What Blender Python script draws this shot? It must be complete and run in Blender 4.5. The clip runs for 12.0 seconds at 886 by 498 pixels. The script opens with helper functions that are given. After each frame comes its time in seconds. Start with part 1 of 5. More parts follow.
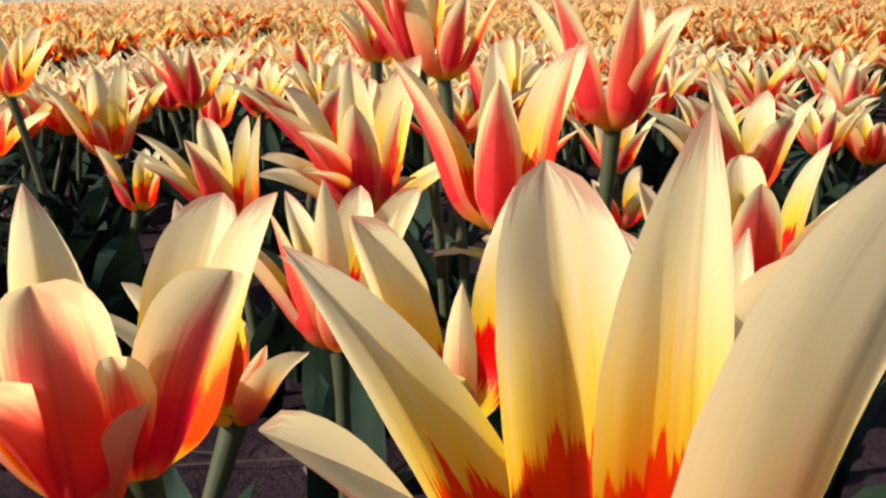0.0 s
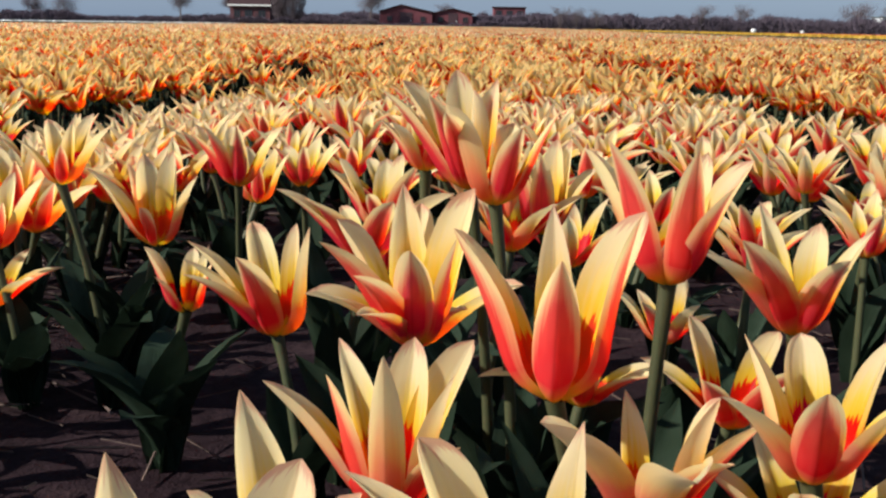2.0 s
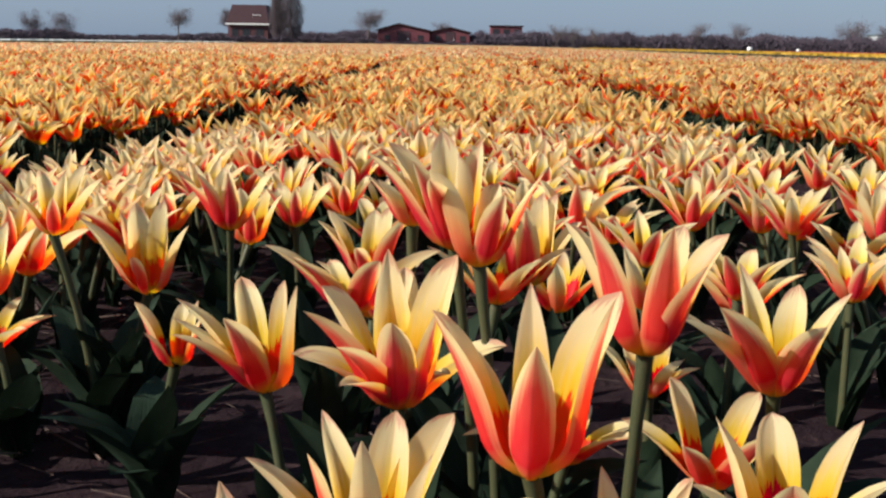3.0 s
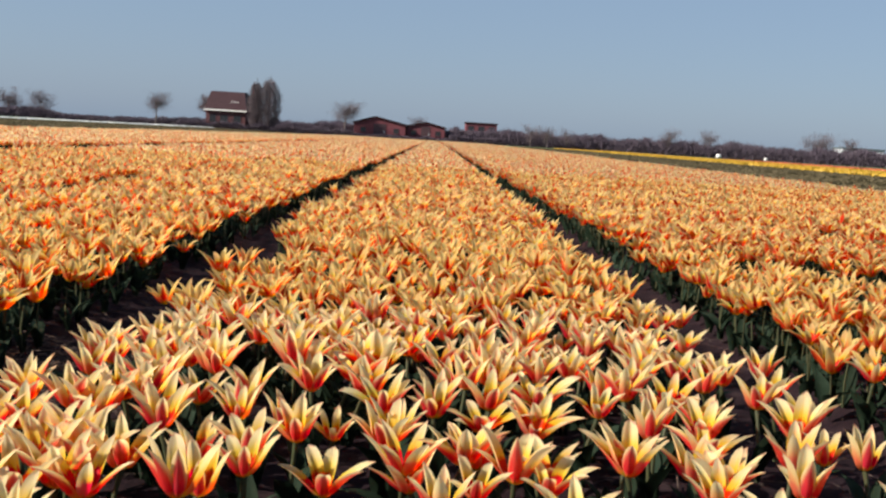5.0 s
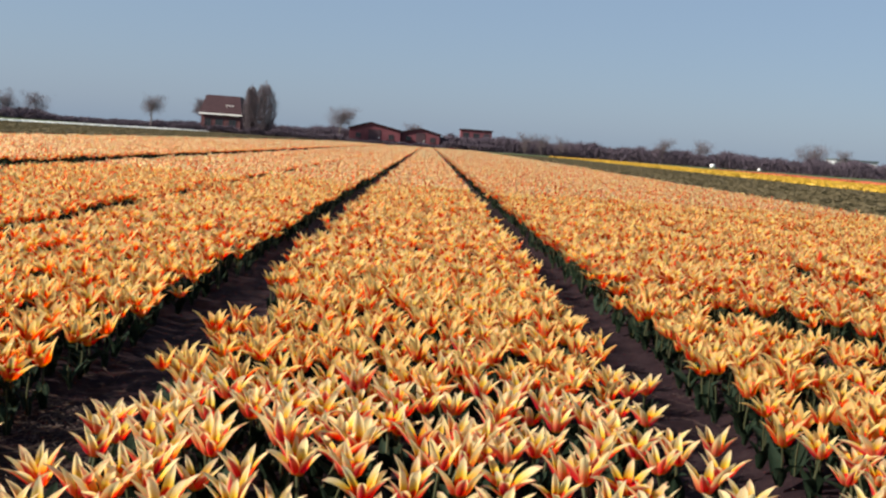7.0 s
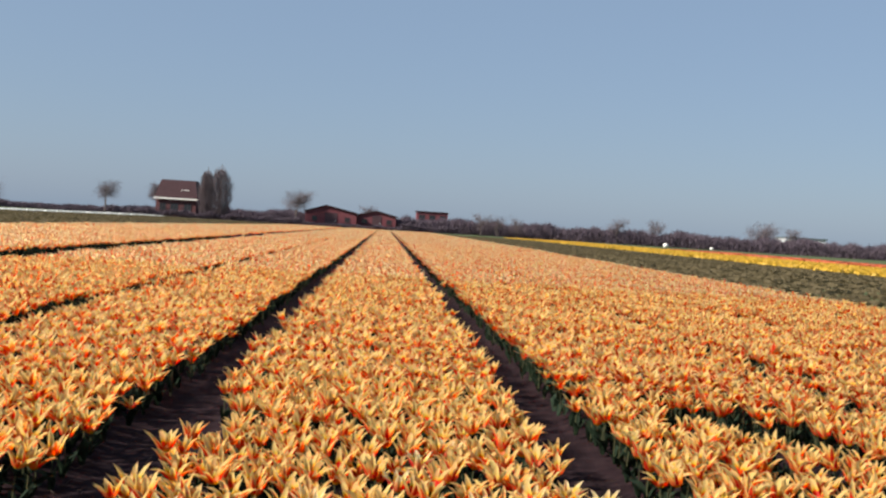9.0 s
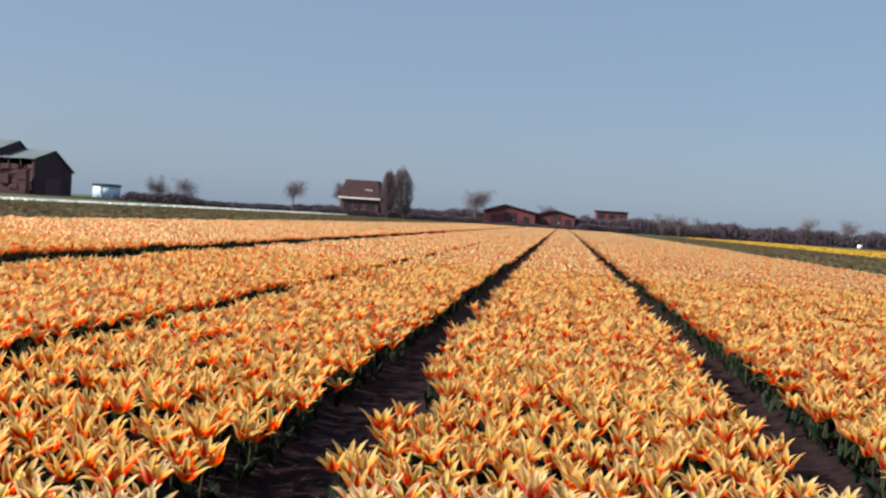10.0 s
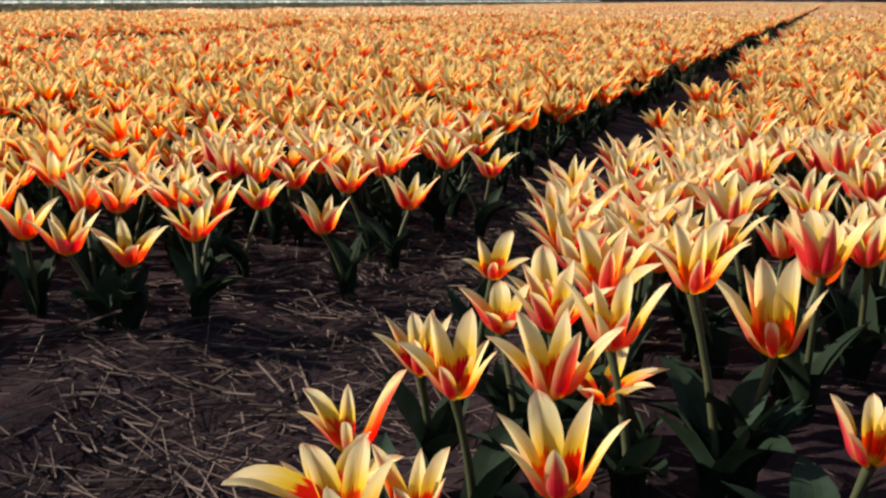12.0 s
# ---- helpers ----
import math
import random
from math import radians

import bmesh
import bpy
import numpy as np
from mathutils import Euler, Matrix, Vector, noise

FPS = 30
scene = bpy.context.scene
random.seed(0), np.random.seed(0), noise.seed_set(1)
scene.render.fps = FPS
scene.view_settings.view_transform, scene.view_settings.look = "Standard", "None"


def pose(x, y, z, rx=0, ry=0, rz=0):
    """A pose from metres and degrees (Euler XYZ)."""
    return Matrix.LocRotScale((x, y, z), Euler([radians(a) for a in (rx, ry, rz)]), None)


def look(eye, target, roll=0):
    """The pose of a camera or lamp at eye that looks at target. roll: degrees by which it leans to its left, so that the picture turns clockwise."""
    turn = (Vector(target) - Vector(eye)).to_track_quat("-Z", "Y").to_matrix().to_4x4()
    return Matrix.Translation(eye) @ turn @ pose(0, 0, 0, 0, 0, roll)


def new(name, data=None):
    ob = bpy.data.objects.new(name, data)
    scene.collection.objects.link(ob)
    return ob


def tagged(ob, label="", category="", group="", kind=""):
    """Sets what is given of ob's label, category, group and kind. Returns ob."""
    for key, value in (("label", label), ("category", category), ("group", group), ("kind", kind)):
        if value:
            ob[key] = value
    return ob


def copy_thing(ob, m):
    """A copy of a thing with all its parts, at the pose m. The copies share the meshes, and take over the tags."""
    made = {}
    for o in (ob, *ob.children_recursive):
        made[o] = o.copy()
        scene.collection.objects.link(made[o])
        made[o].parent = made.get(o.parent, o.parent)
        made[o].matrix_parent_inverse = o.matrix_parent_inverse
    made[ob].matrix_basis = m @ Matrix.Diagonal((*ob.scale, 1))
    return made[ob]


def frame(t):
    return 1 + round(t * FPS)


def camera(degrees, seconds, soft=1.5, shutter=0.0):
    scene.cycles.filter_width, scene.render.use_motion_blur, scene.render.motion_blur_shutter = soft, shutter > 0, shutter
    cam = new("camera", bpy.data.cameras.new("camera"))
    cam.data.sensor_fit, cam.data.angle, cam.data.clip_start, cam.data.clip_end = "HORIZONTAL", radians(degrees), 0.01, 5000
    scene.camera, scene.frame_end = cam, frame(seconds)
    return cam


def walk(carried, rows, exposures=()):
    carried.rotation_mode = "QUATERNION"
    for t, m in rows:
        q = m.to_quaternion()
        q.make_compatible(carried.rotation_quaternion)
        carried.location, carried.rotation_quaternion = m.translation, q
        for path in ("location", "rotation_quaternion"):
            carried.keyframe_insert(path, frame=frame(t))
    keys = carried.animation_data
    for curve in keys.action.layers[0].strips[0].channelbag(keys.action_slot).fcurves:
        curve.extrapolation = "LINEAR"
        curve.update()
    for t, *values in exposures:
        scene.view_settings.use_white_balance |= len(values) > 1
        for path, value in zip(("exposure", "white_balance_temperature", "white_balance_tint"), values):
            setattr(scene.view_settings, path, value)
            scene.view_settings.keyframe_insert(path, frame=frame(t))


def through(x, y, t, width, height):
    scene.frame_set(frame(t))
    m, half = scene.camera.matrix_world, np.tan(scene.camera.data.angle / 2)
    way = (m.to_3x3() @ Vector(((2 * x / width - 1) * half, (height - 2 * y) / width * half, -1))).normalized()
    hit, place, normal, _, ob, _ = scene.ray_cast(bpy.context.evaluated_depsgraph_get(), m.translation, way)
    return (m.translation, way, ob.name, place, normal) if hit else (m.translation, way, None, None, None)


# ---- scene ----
cam = camera(45.0, 12.0, 2.4)
PATH = [
    (0, (0.0166, 0.6368, 0.3607), (0.045, 2.5788, -0.097), -0.3),
    (0.3, (0.0184, 0.636, 0.3637), (0.0238, 2.5792, -0.1014), 0.57),
    (0.6, (0.0161, 0.6452, 0.3744), (0.0304, 2.5894, -0.0918), -0.61),
    (0.8, (0.0113, 0.6454, 0.3825), (0.0102, 2.59, -0.0872), -1.47),
    (1, (0.0069, 0.6422, 0.3928), (-0.0256, 2.5872, -0.0691), -1.85),
    (1.2, (0.0056, 0.641, 0.4037), (-0.0277, 2.5892, -0.038), -2.43),
    (1.5, (0.007, 0.644, 0.409), (-0.025, 2.597, -0.018), -1.8),
    (2, (0.004, 0.649, 0.417), (-0.02, 2.607, 0.008), 1.0),
    (2.5, (0.002, 0.645, 0.428), (-0.043, 2.607, 0.044), 0.9),
    (2.7, (0.006, 0.646, 0.433), (-0.022, 2.608, 0.05), 0.7),
    (4.3, (0.018, 0.629, 0.553), (0.018, 2.609, 0.267), 3.4),
    (4.5, (0.018, 0.626, 0.576), (0.023, 2.608, 0.306), 4.1),
    (5, (0.031, 0.615, 0.655), (0.062, 2.605, 0.45), 3.4),
    (5.5, (0.046, 0.594, 0.731), (0.122, 2.586, 0.576), 4.0),
    (6, (0.042, 0.561, 0.783), (0.107, 2.553, 0.62), 2.6),
    (6.5, (0.041, 0.511, 0.828), (0.08, 2.503, 0.651), 2.4),
    (7, (0.049, 0.457, 0.849), (0.091, 2.447, 0.655), 4.1),
    (7.5, (0.067, 0.406, 0.871), (0.132, 2.398, 0.709), 3.1),
    (7.7, (0.071, 0.394, 0.891), (0.167, 2.387, 0.752), 2.9),
    (9.3, (0.031, 0.486, 0.949), (0.141, 2.483, 0.916), 3.6),
    (9.5, (0.007, 0.498, 0.934), (0.048, 2.496, 0.871), 4.5),
    (10, (-0.062, 0.543, 0.88), (-0.28, 2.53, 0.821), 3.7),
    (10.5, (-0.113, 0.561, 0.815), (-0.529, 2.512, 0.68), 1.65),
    (11, (-0.158, 0.602, 0.72), (-0.734, 2.509, 0.541), 1.85),
    (11.5, (-0.19, 0.648, 0.61), (-0.833, 2.518, 0.314), 1.1),
    (12, (-0.234, 0.675, 0.512), (-0.885, 2.511, 0.056), 0.3),
]
walk(cam, [(t, look(eye, target, roll)) for t, eye, target, roll in PATH], [(0, 1.06, 6250, 12), (1.5, 0.81, 6250, 12), (2.7, 0.80, 6300, 12), (4.3, 0.88, 6550, 12), (10, 0.93, 6700, 12), (12, 0.88, 6700, 12)])

# ---------------------------------------------------------------- light
SUN_AZ, SUN_EL = radians(110), radians(34)      # azimuth to the left of +y, height
sun_dir = Vector((-math.sin(SUN_AZ) * math.cos(SUN_EL), math.cos(SUN_AZ) * math.cos(SUN_EL), math.sin(SUN_EL)))
world = bpy.data.worlds.new("world")
scene.world = world
world.use_nodes = True
wn = world.node_tree.nodes
sky = wn.new("ShaderNodeTexSky")
sky.sky_type, sky.sun_disc = "NISHITA", False
sky.sun_elevation, sky.sun_rotation = SUN_EL, -SUN_AZ
sky.air_density, sky.dust_density, sky.ozone_density = 1.0, 1.1, 3.0
haze = wn.new("ShaderNodeMix")                 # spring haze evens out the clear sky
haze.data_type = "RGBA"
haze.inputs[0].default_value = 0.6
haze.inputs[7].default_value = (3.2, 4.6, 6.6, 1.0)
world.node_tree.links.new(sky.outputs[0], haze.inputs[6])
world.node_tree.links.new(haze.outputs[2], wn["Background"].inputs[0])
wn["Background"].inputs[1].default_value = 0.0505
lamp = bpy.data.lights.new("sun", "SUN")
lamp.energy, lamp.angle, lamp.color = 4.8, radians(0.6), (1.0, 0.93, 0.82)
sun = new("sun", lamp)
sun.rotation_euler = (-sun_dir).to_track_quat("-Z", "Y").to_euler()


# ---------------------------------------------------------------- materials
class Net:
    """A small builder of node materials."""

    def __init__(self, name):
        self.mat = bpy.data.materials.new(name)
        self.mat.use_nodes = True
        self.tree = self.mat.node_tree
        self.tree.nodes.clear()
        self.out = self.tree.nodes.new("ShaderNodeOutputMaterial")

    def put(self, socket, value):
        if isinstance(value, bpy.types.NodeSocket):
            self.tree.links.new(value, socket)
        elif value is not None:
            socket.default_value = value

    def node(self, kind, *values, operation="", use_clamp=False, data_type="", blend_type=""):
        n = self.tree.nodes.new(kind)
        if operation:
            n.operation, n.use_clamp = operation, use_clamp
        if data_type:
            n.data_type = data_type
        if blend_type:
            n.blend_type = blend_type
        for socket, value in zip(n.inputs, values):
            self.put(socket, value)
        return n

    def math(self, op, a, b=0.0, clamp=False):
        return self.node("ShaderNodeMath", a, b, operation=op, use_clamp=clamp).outputs[0]

    def uv(self):
        s = self.node("ShaderNodeSeparateXYZ", self.node("ShaderNodeTexCoord").outputs["UV"])
        return s.outputs[0], s.outputs[1]

    def noise(self, scale, detail=3.0, vector=None, rough=0.55):
        n = self.node("ShaderNodeTexNoise")
        if vector is None:
            vector = self.node("ShaderNodeTexCoord").outputs["Object"]
        self.put(n.inputs["Vector"], vector)
        self.put(n.inputs["Scale"], scale)
        self.put(n.inputs["Detail"], detail)
        self.put(n.inputs["Roughness"], rough)
        return n.outputs[0]

    def ramp(self, value, stops):
        n = self.node("ShaderNodeValToRGB", value)
        e = n.color_ramp.elements
        while len(e) < len(stops):
            e.new(1.0)
        for item, (at, colour) in zip(e, stops):
            item.position, item.color = at, (*colour, 1.0)
        return n.outputs[0]

    def mix(self, fac, a, b):
        n = self.node("ShaderNodeMix", data_type="RGBA")
        self.put(n.inputs[0], fac)
        for socket, value in ((n.inputs[6], a), (n.inputs[7], b)):
            self.put(socket, (*value, 1.0) if isinstance(value, tuple) else value)
        return n.outputs[2]

    def hsv(self, colour, h=0.5, s=1.0, v=1.0):
        n = self.node("ShaderNodeHueSaturation")
        self.put(n.inputs["Hue"], h), self.put(n.inputs["Saturation"], s), self.put(n.inputs["Value"], v)
        self.put(n.inputs["Color"], colour)
        return n.outputs[0]

    def finish(self, colour, rough=0.6, spec=0.3, bump=None, strength=0.3, distance=0.01, through=0.0, through_colour=None, metal=0.0):
        p = self.node("ShaderNodeBsdfPrincipled")
        self.put(p.inputs["Base Color"], (*colour, 1.0) if isinstance(colour, tuple) else colour)
        self.put(p.inputs["Roughness"], rough)
        self.put(p.inputs["Specular IOR Level"], spec)
        self.put(p.inputs["Metallic"], metal)
        if bump is not None:
            b = self.node("ShaderNodeBump")
            self.put(b.inputs["Strength"], strength), self.put(b.inputs["Distance"], distance), self.put(b.inputs["Height"], bump)
            self.put(p.inputs["Normal"], b.outputs[0])
        shader = p.outputs[0]
        if through:
            t = self.node("ShaderNodeBsdfTranslucent")
            self.put(t.inputs[0], colour if through_colour is None else through_colour)
            m = self.node("ShaderNodeMixShader", through, shader, t.outputs[0])
            shader = m.outputs[0]
        self.put(self.out.inputs[0], shader)
        return self.mat


CREAM, CREAM_FIELD, YELLOW = (0.94, 0.82, 0.48), (0.94, 0.75, 0.355), (0.95, 0.71, 0.04)
BLOTCH, SALMON = (0.86, 0.035, 0.006), (0.86, 0.11, 0.09)
THROUGH = 0.71


def petal_material(name, side, field):
    """side: inside, outer (red-backed tepals) or pale (cream-backed tepals). field: one mesh of many flowers."""
    n = Net(name)
    cream, blotch = (CREAM_FIELD, (0.86, 0.075, 0.04)) if field else (CREAM, BLOTCH)
    u, v = n.uv()
    rnd = n.node("ShaderNodeNewGeometry").outputs["Random Per Island"] if field else n.node("ShaderNodeObjectInfo").outputs["Random"]
    across = n.math("ABSOLUTE", n.math("SUBTRACT", n.math("MULTIPLY", u, 2.0), 1.0))
    shift = n.math("MULTIPLY", rnd, 37.0)
    vec = n.node("ShaderNodeCombineXYZ", n.math("ADD", n.math("MULTIPLY", u, 16.0), shift), n.math("MULTIPLY", v, 1.6), shift).outputs[0]
    fine = n.node("ShaderNodeCombineXYZ", n.math("ADD", n.math("MULTIPLY", u, 70.0), shift), n.math("MULTIPLY", v, 2.0), shift).outputs[0]
    soft = n.node("ShaderNodeCombineXYZ", n.math("ADD", n.math("MULTIPLY", u, 3.0), shift), n.math("MULTIPLY", v, 3.0), shift).outputs[0]
    streak, vein, cloud = n.noise(1.0, 3.0, vec), n.noise(1.0, 2.0, fine), n.noise(1.0, 2.0, soft)
    if side == "inside":
        jag = n.math("MULTIPLY", n.math("SUBTRACT", streak, 0.5), 0.34)
        reach = n.math("MULTIPLY", n.math("SUBTRACT", rnd, 0.5), 0.08)
        at = n.math("ADD", n.math("ADD", n.math("ADD", v, jag), reach), n.math("MULTIPLY", across, 0.10))
        colour = n.ramp(at, [(0.0, YELLOW), (0.14, YELLOW), (0.18, blotch), (0.45, blotch), (0.47, YELLOW), (0.52 if field else 0.58, (0.95, 0.77, 0.16) if field else (0.95, 0.76, 0.10)), (0.68 if field else 0.79, cream), (0.96, (0.93, 0.83, 0.55) if not field else cream), (1.0, (0.70, 0.42, 0.30))])
    else:
        # the flame on the back: broad above the yellow foot, drawn to a point towards the tip, with soft pale margins
        outer = side == "outer"
        ragged = n.math("ADD", n.math("MULTIPLY", n.math("SUBTRACT", streak, 0.5), 0.55), n.math("MULTIPLY", n.math("SUBTRACT", rnd, 0.5), 0.35))
        reach = n.node("ShaderNodeFloatCurve", 1.0, v)
        curve = reach.mapping.curves[0]
        shape = ((0.0, 0.6), (0.2, 0.9), (0.45, 0.82), (0.72, 0.54), (1.0, 0.2)) if outer else ((0.0, 0.5), (0.16, 0.82), (0.4, 0.72), (0.66, 0.36), (1.0, 0.05))
        curve.points[0].location, curve.points[1].location = shape[0], shape[-1]
        for at in shape[1:-1]:
            curve.points.new(*at)
        reach.mapping.update()
        inner = n.math("SUBTRACT", n.math("ADD", reach.outputs[0], ragged), across)
        flame = n.ramp(n.math("ADD", inner, 0.5), [(0.28, (0, 0, 0)), (0.5, (0.5, 0.5, 0.5)), (0.74, (1, 1, 1))])
        fade = n.ramp(v, [(0.0, (0.05, 0.05, 0.05)), (0.10, (0.35, 0.35, 0.35)), (0.24, (1, 1, 1)), (0.74, (0.92, 0.92, 0.92)), (1.0, (0.5, 0.5, 0.5))])
        if not outer:
            fade = n.ramp(v, [(0.0, (0.1, 0.1, 0.1)), (0.14, (0.8, 0.8, 0.8)), (0.42, (0.6, 0.6, 0.6)), (0.75, (0.05, 0.05, 0.05))])
        base = n.ramp(v, [(0.0, (0.50, 0.42, 0.06)), (0.10, (0.92, 0.68, 0.12)), (0.24, (0.94, 0.71, 0.24 if field else 0.32)), (0.45, (0.94, 0.70, 0.28 if field else 0.42)), (0.8, cream)])
        deep = n.mix(cloud, (0.76, 0.035, 0.05), (0.88, 0.10, 0.09)) if field else n.mix(cloud, (0.72, 0.028, 0.065), (0.92, 0.12, 0.13))
        warm = n.ramp(v, [(0.02, (0.90, 0.46, 0.05)), (0.16, (0.86, 0.12, 0.07))])
        red = n.mix(n.ramp(v, [(0.04, (0, 0, 0)), (0.18, (1, 1, 1))]), warm, deep if outer else SALMON)
        colour = n.mix(n.math("MULTIPLY", flame, n.math("MULTIPLY", fade, 0.92) if field else fade), base, red)
    tone = n.math("ADD", 0.90 if side == "outer" else 0.79 if field else 0.88, n.math("MULTIPLY", rnd, 0.2 if field or side == "outer" else 0.12))
    toned = n.hsv(colour, n.math("ADD", 0.492, n.math("MULTIPLY", rnd, 0.016)), 1.08 if field else 1.02, n.math("MULTIPLY", tone, n.math("ADD", 0.93, n.math("MULTIPLY", vein, 0.14))))
    rib = n.ramp(across, [(0.0, (0.80, 0.77, 0.72)), (0.045, (0.92, 0.90, 0.87)), (0.10, (1, 1, 1))])
    colour = n.node("ShaderNodeMix", data_type="RGBA", blend_type="MULTIPLY")
    n.put(colour.inputs[0], 1.0), n.put(colour.inputs[6], toned), n.put(colour.inputs[7], rib)
    colour = colour.outputs[2]
    skin = n.hsv(n.node("ShaderNodeGamma", colour, 0.7 if side == "outer" else 0.5).outputs[0], 0.497, 1.15)
    return n.finish(colour, 0.45, 0.22, vein, 0.09, 0.001, THROUGH, skin)


def plain(name, a, b, scale, rough=0.7, spec=0.25, strength=0.4, distance=0.02, through=0.0, detail=5.0, island=False):
    """A surface that wanders between two tones at two scales, with relief."""
    n = Net(name)
    big, small = n.noise(scale, detail), n.noise(scale * 9.0, 3.0)
    f = n.math("ADD", n.math("MULTIPLY", big, 0.65), n.math("MULTIPLY", small, 0.35))
    colour = n.mix(n.ramp(f, [(0.32, (0, 0, 0)), (0.68, (1, 1, 1))]), a, b)
    rnd = n.node("ShaderNodeNewGeometry").outputs["Random Per Island"] if island else n.node("ShaderNodeObjectInfo").outputs["Random"]
    colour = n.hsv(colour, 0.5, 1.0, n.math("ADD", 0.85, n.math("MULTIPLY", rnd, 0.3)))
    return n.finish(colour, rough, spec, f, strength, distance, through)


def leaf_material(name, field):
    n = Net(name)
    u, v = n.uv()
    rnd = n.node("ShaderNodeNewGeometry").outputs["Random Per Island"] if field else n.node("ShaderNodeObjectInfo").outputs["Random"]
    vec = n.node("ShaderNodeCombineXYZ", n.math("ADD", n.math("MULTIPLY", u, 26.0), n.math("MULTIPLY", rnd, 31.0)), n.math("MULTIPLY", v, 1.2), 0.0).outputs[0]
    vein = n.noise(1.0, 3.0, vec)
    cloud = n.noise(30.0, 3.0)
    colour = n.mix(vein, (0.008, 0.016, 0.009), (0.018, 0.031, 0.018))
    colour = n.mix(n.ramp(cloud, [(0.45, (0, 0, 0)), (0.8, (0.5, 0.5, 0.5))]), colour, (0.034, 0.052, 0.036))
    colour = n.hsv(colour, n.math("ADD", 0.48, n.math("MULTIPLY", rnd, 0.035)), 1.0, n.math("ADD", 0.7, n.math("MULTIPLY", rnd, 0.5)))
    return n.finish(colour, 0.7, 0.06, vein, 0.35, 0.0015, 0.14)


PETALS = {field: [petal_material(f"petal_{side}" + ("_field" if field else ""), side, field) for side in ("inside", "outer", "pale")] for field in (False, True)}
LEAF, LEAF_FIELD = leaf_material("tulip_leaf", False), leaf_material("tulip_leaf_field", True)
STEM = plain("tulip_stem", (0.034, 0.046, 0.019), (0.060, 0.058, 0.028), 60.0, 0.5, 0.3, 0.1, 0.002)
YELLOW_TULIP = plain("yellow_petals", (0.56, 0.33, 0.03), (0.66, 0.42, 0.055), 3.0, 0.5, 0.3, 0.1, 0.01, 0.4, 3.0, True)
RED_TULIP = plain("red_petals", (0.60, 0.10, 0.05), (0.75, 0.22, 0.10), 3.0, 0.5, 0.3, 0.1, 0.01, 0.4, 3.0, True)
WHITE_FLOWER = plain("white_petals", (0.70, 0.74, 0.74), (0.82, 0.84, 0.84), 3.0, 0.6, 0.3, 0.1, 0.01, 0.3, 3.0, True)
CROP = plain("green_crop", (0.105, 0.085, 0.045), (0.145, 0.115, 0.065), 0.35, 0.7, 0.2, 0.6, 0.05, 0.4, 5.0, True)
GRASS = plain("meadow", (0.045, 0.070, 0.025), (0.085, 0.105, 0.040), 0.15, 0.85, 0.2, 0.8, 0.05)


def soil_material():
    n = Net("soil")
    big, mid, fine = n.noise(1.3, 4.0), n.noise(14.0, 6.0), n.noise(90.0, 5.0, None, 0.7)
    f = n.math("ADD", n.math("MULTIPLY", mid, 0.6), n.math("MULTIPLY", fine, 0.4))
    colour = n.ramp(f, [(0.28, (0.008, 0.0040, 0.0055)), (0.52, (0.019, 0.0100, 0.0128)), (0.80, (0.055, 0.033, 0.033))])
    colour = n.hsv(colour, 0.5, 0.9, n.math("ADD", 0.7, n.math("MULTIPLY", big, 0.6)))
    return n.finish(colour, 0.95, 0.06, f, 0.8, 0.02)


SOIL = soil_material()
STRAW = plain("dry_straw", (0.014, 0.009, 0.009), (0.118, 0.083, 0.068), 20.0, 0.8, 0.2, 0.2, 0.002, 0.0, 3.0, True)
TWIG = plain("bare_twigs", (0.135, 0.108, 0.14), (0.19, 0.155, 0.19), 0.5, 0.9, 0.05, 0.2, 0.02, 0.5, 3.0, True)
POPLAR = plain("poplar_twigs", (0.15, 0.118, 0.13), (0.23, 0.185, 0.195), 0.5, 0.9, 0.05, 0.2, 0.02, 0.4, 3.0, True)
BARK = plain("bark", (0.11, 0.09, 0.09), (0.19, 0.155, 0.145), 1.5, 0.9, 0.1, 0.6, 0.03)
BRICK = plain("brown_brick", (0.10, 0.042, 0.046), (0.15, 0.068, 0.07), 1.2, 0.85, 0.15, 0.3, 0.01)
BARN_BRICK = plain("red_brown_brick", (0.14, 0.044, 0.055), (0.19, 0.064, 0.075), 1.2, 0.85, 0.15, 0.3, 0.01)
DARK_WALL = plain("dark_timber", (0.060, 0.034, 0.042), (0.095, 0.058, 0.066), 0.6, 0.85, 0.15, 0.4, 0.02)
CRATE = plain("crate_wood", (0.085, 0.044, 0.052), (0.13, 0.074, 0.080), 0.8, 0.85, 0.15, 0.3, 0.02)
ROOF_TILE = plain("dark_roof_tiles", (0.026, 0.011, 0.014), (0.040, 0.018, 0.022), 1.5, 0.75, 0.25, 0.5, 0.03)
ROOF_SHEET = plain("grey_roof_sheet", (0.075, 0.105, 0.11), (0.12, 0.155, 0.16), 0.4, 0.55, 0.35, 0.2, 0.02)
WHITE_PAINT = plain("white_paint", (0.68, 0.67, 0.64), (0.80, 0.79, 0.76), 2.0, 0.5, 0.4, 0.05, 0.005)
BLUE_PAINT = plain("pale_blue_paint", (0.42, 0.62, 0.75), (0.55, 0.72, 0.82), 0.5, 0.45, 0.4, 0.1, 0.01)
ROOF_DARK = plain("dark_green_roof_sheet", (0.030, 0.034, 0.040), (0.052, 0.058, 0.064), 0.4, 0.95, 0.03, 0.2, 0.02)
METAL = plain("galvanised_steel", (0.42, 0.43, 0.44), (0.55, 0.56, 0.57), 3.0, 0.45, 0.5, 0.05, 0.005)


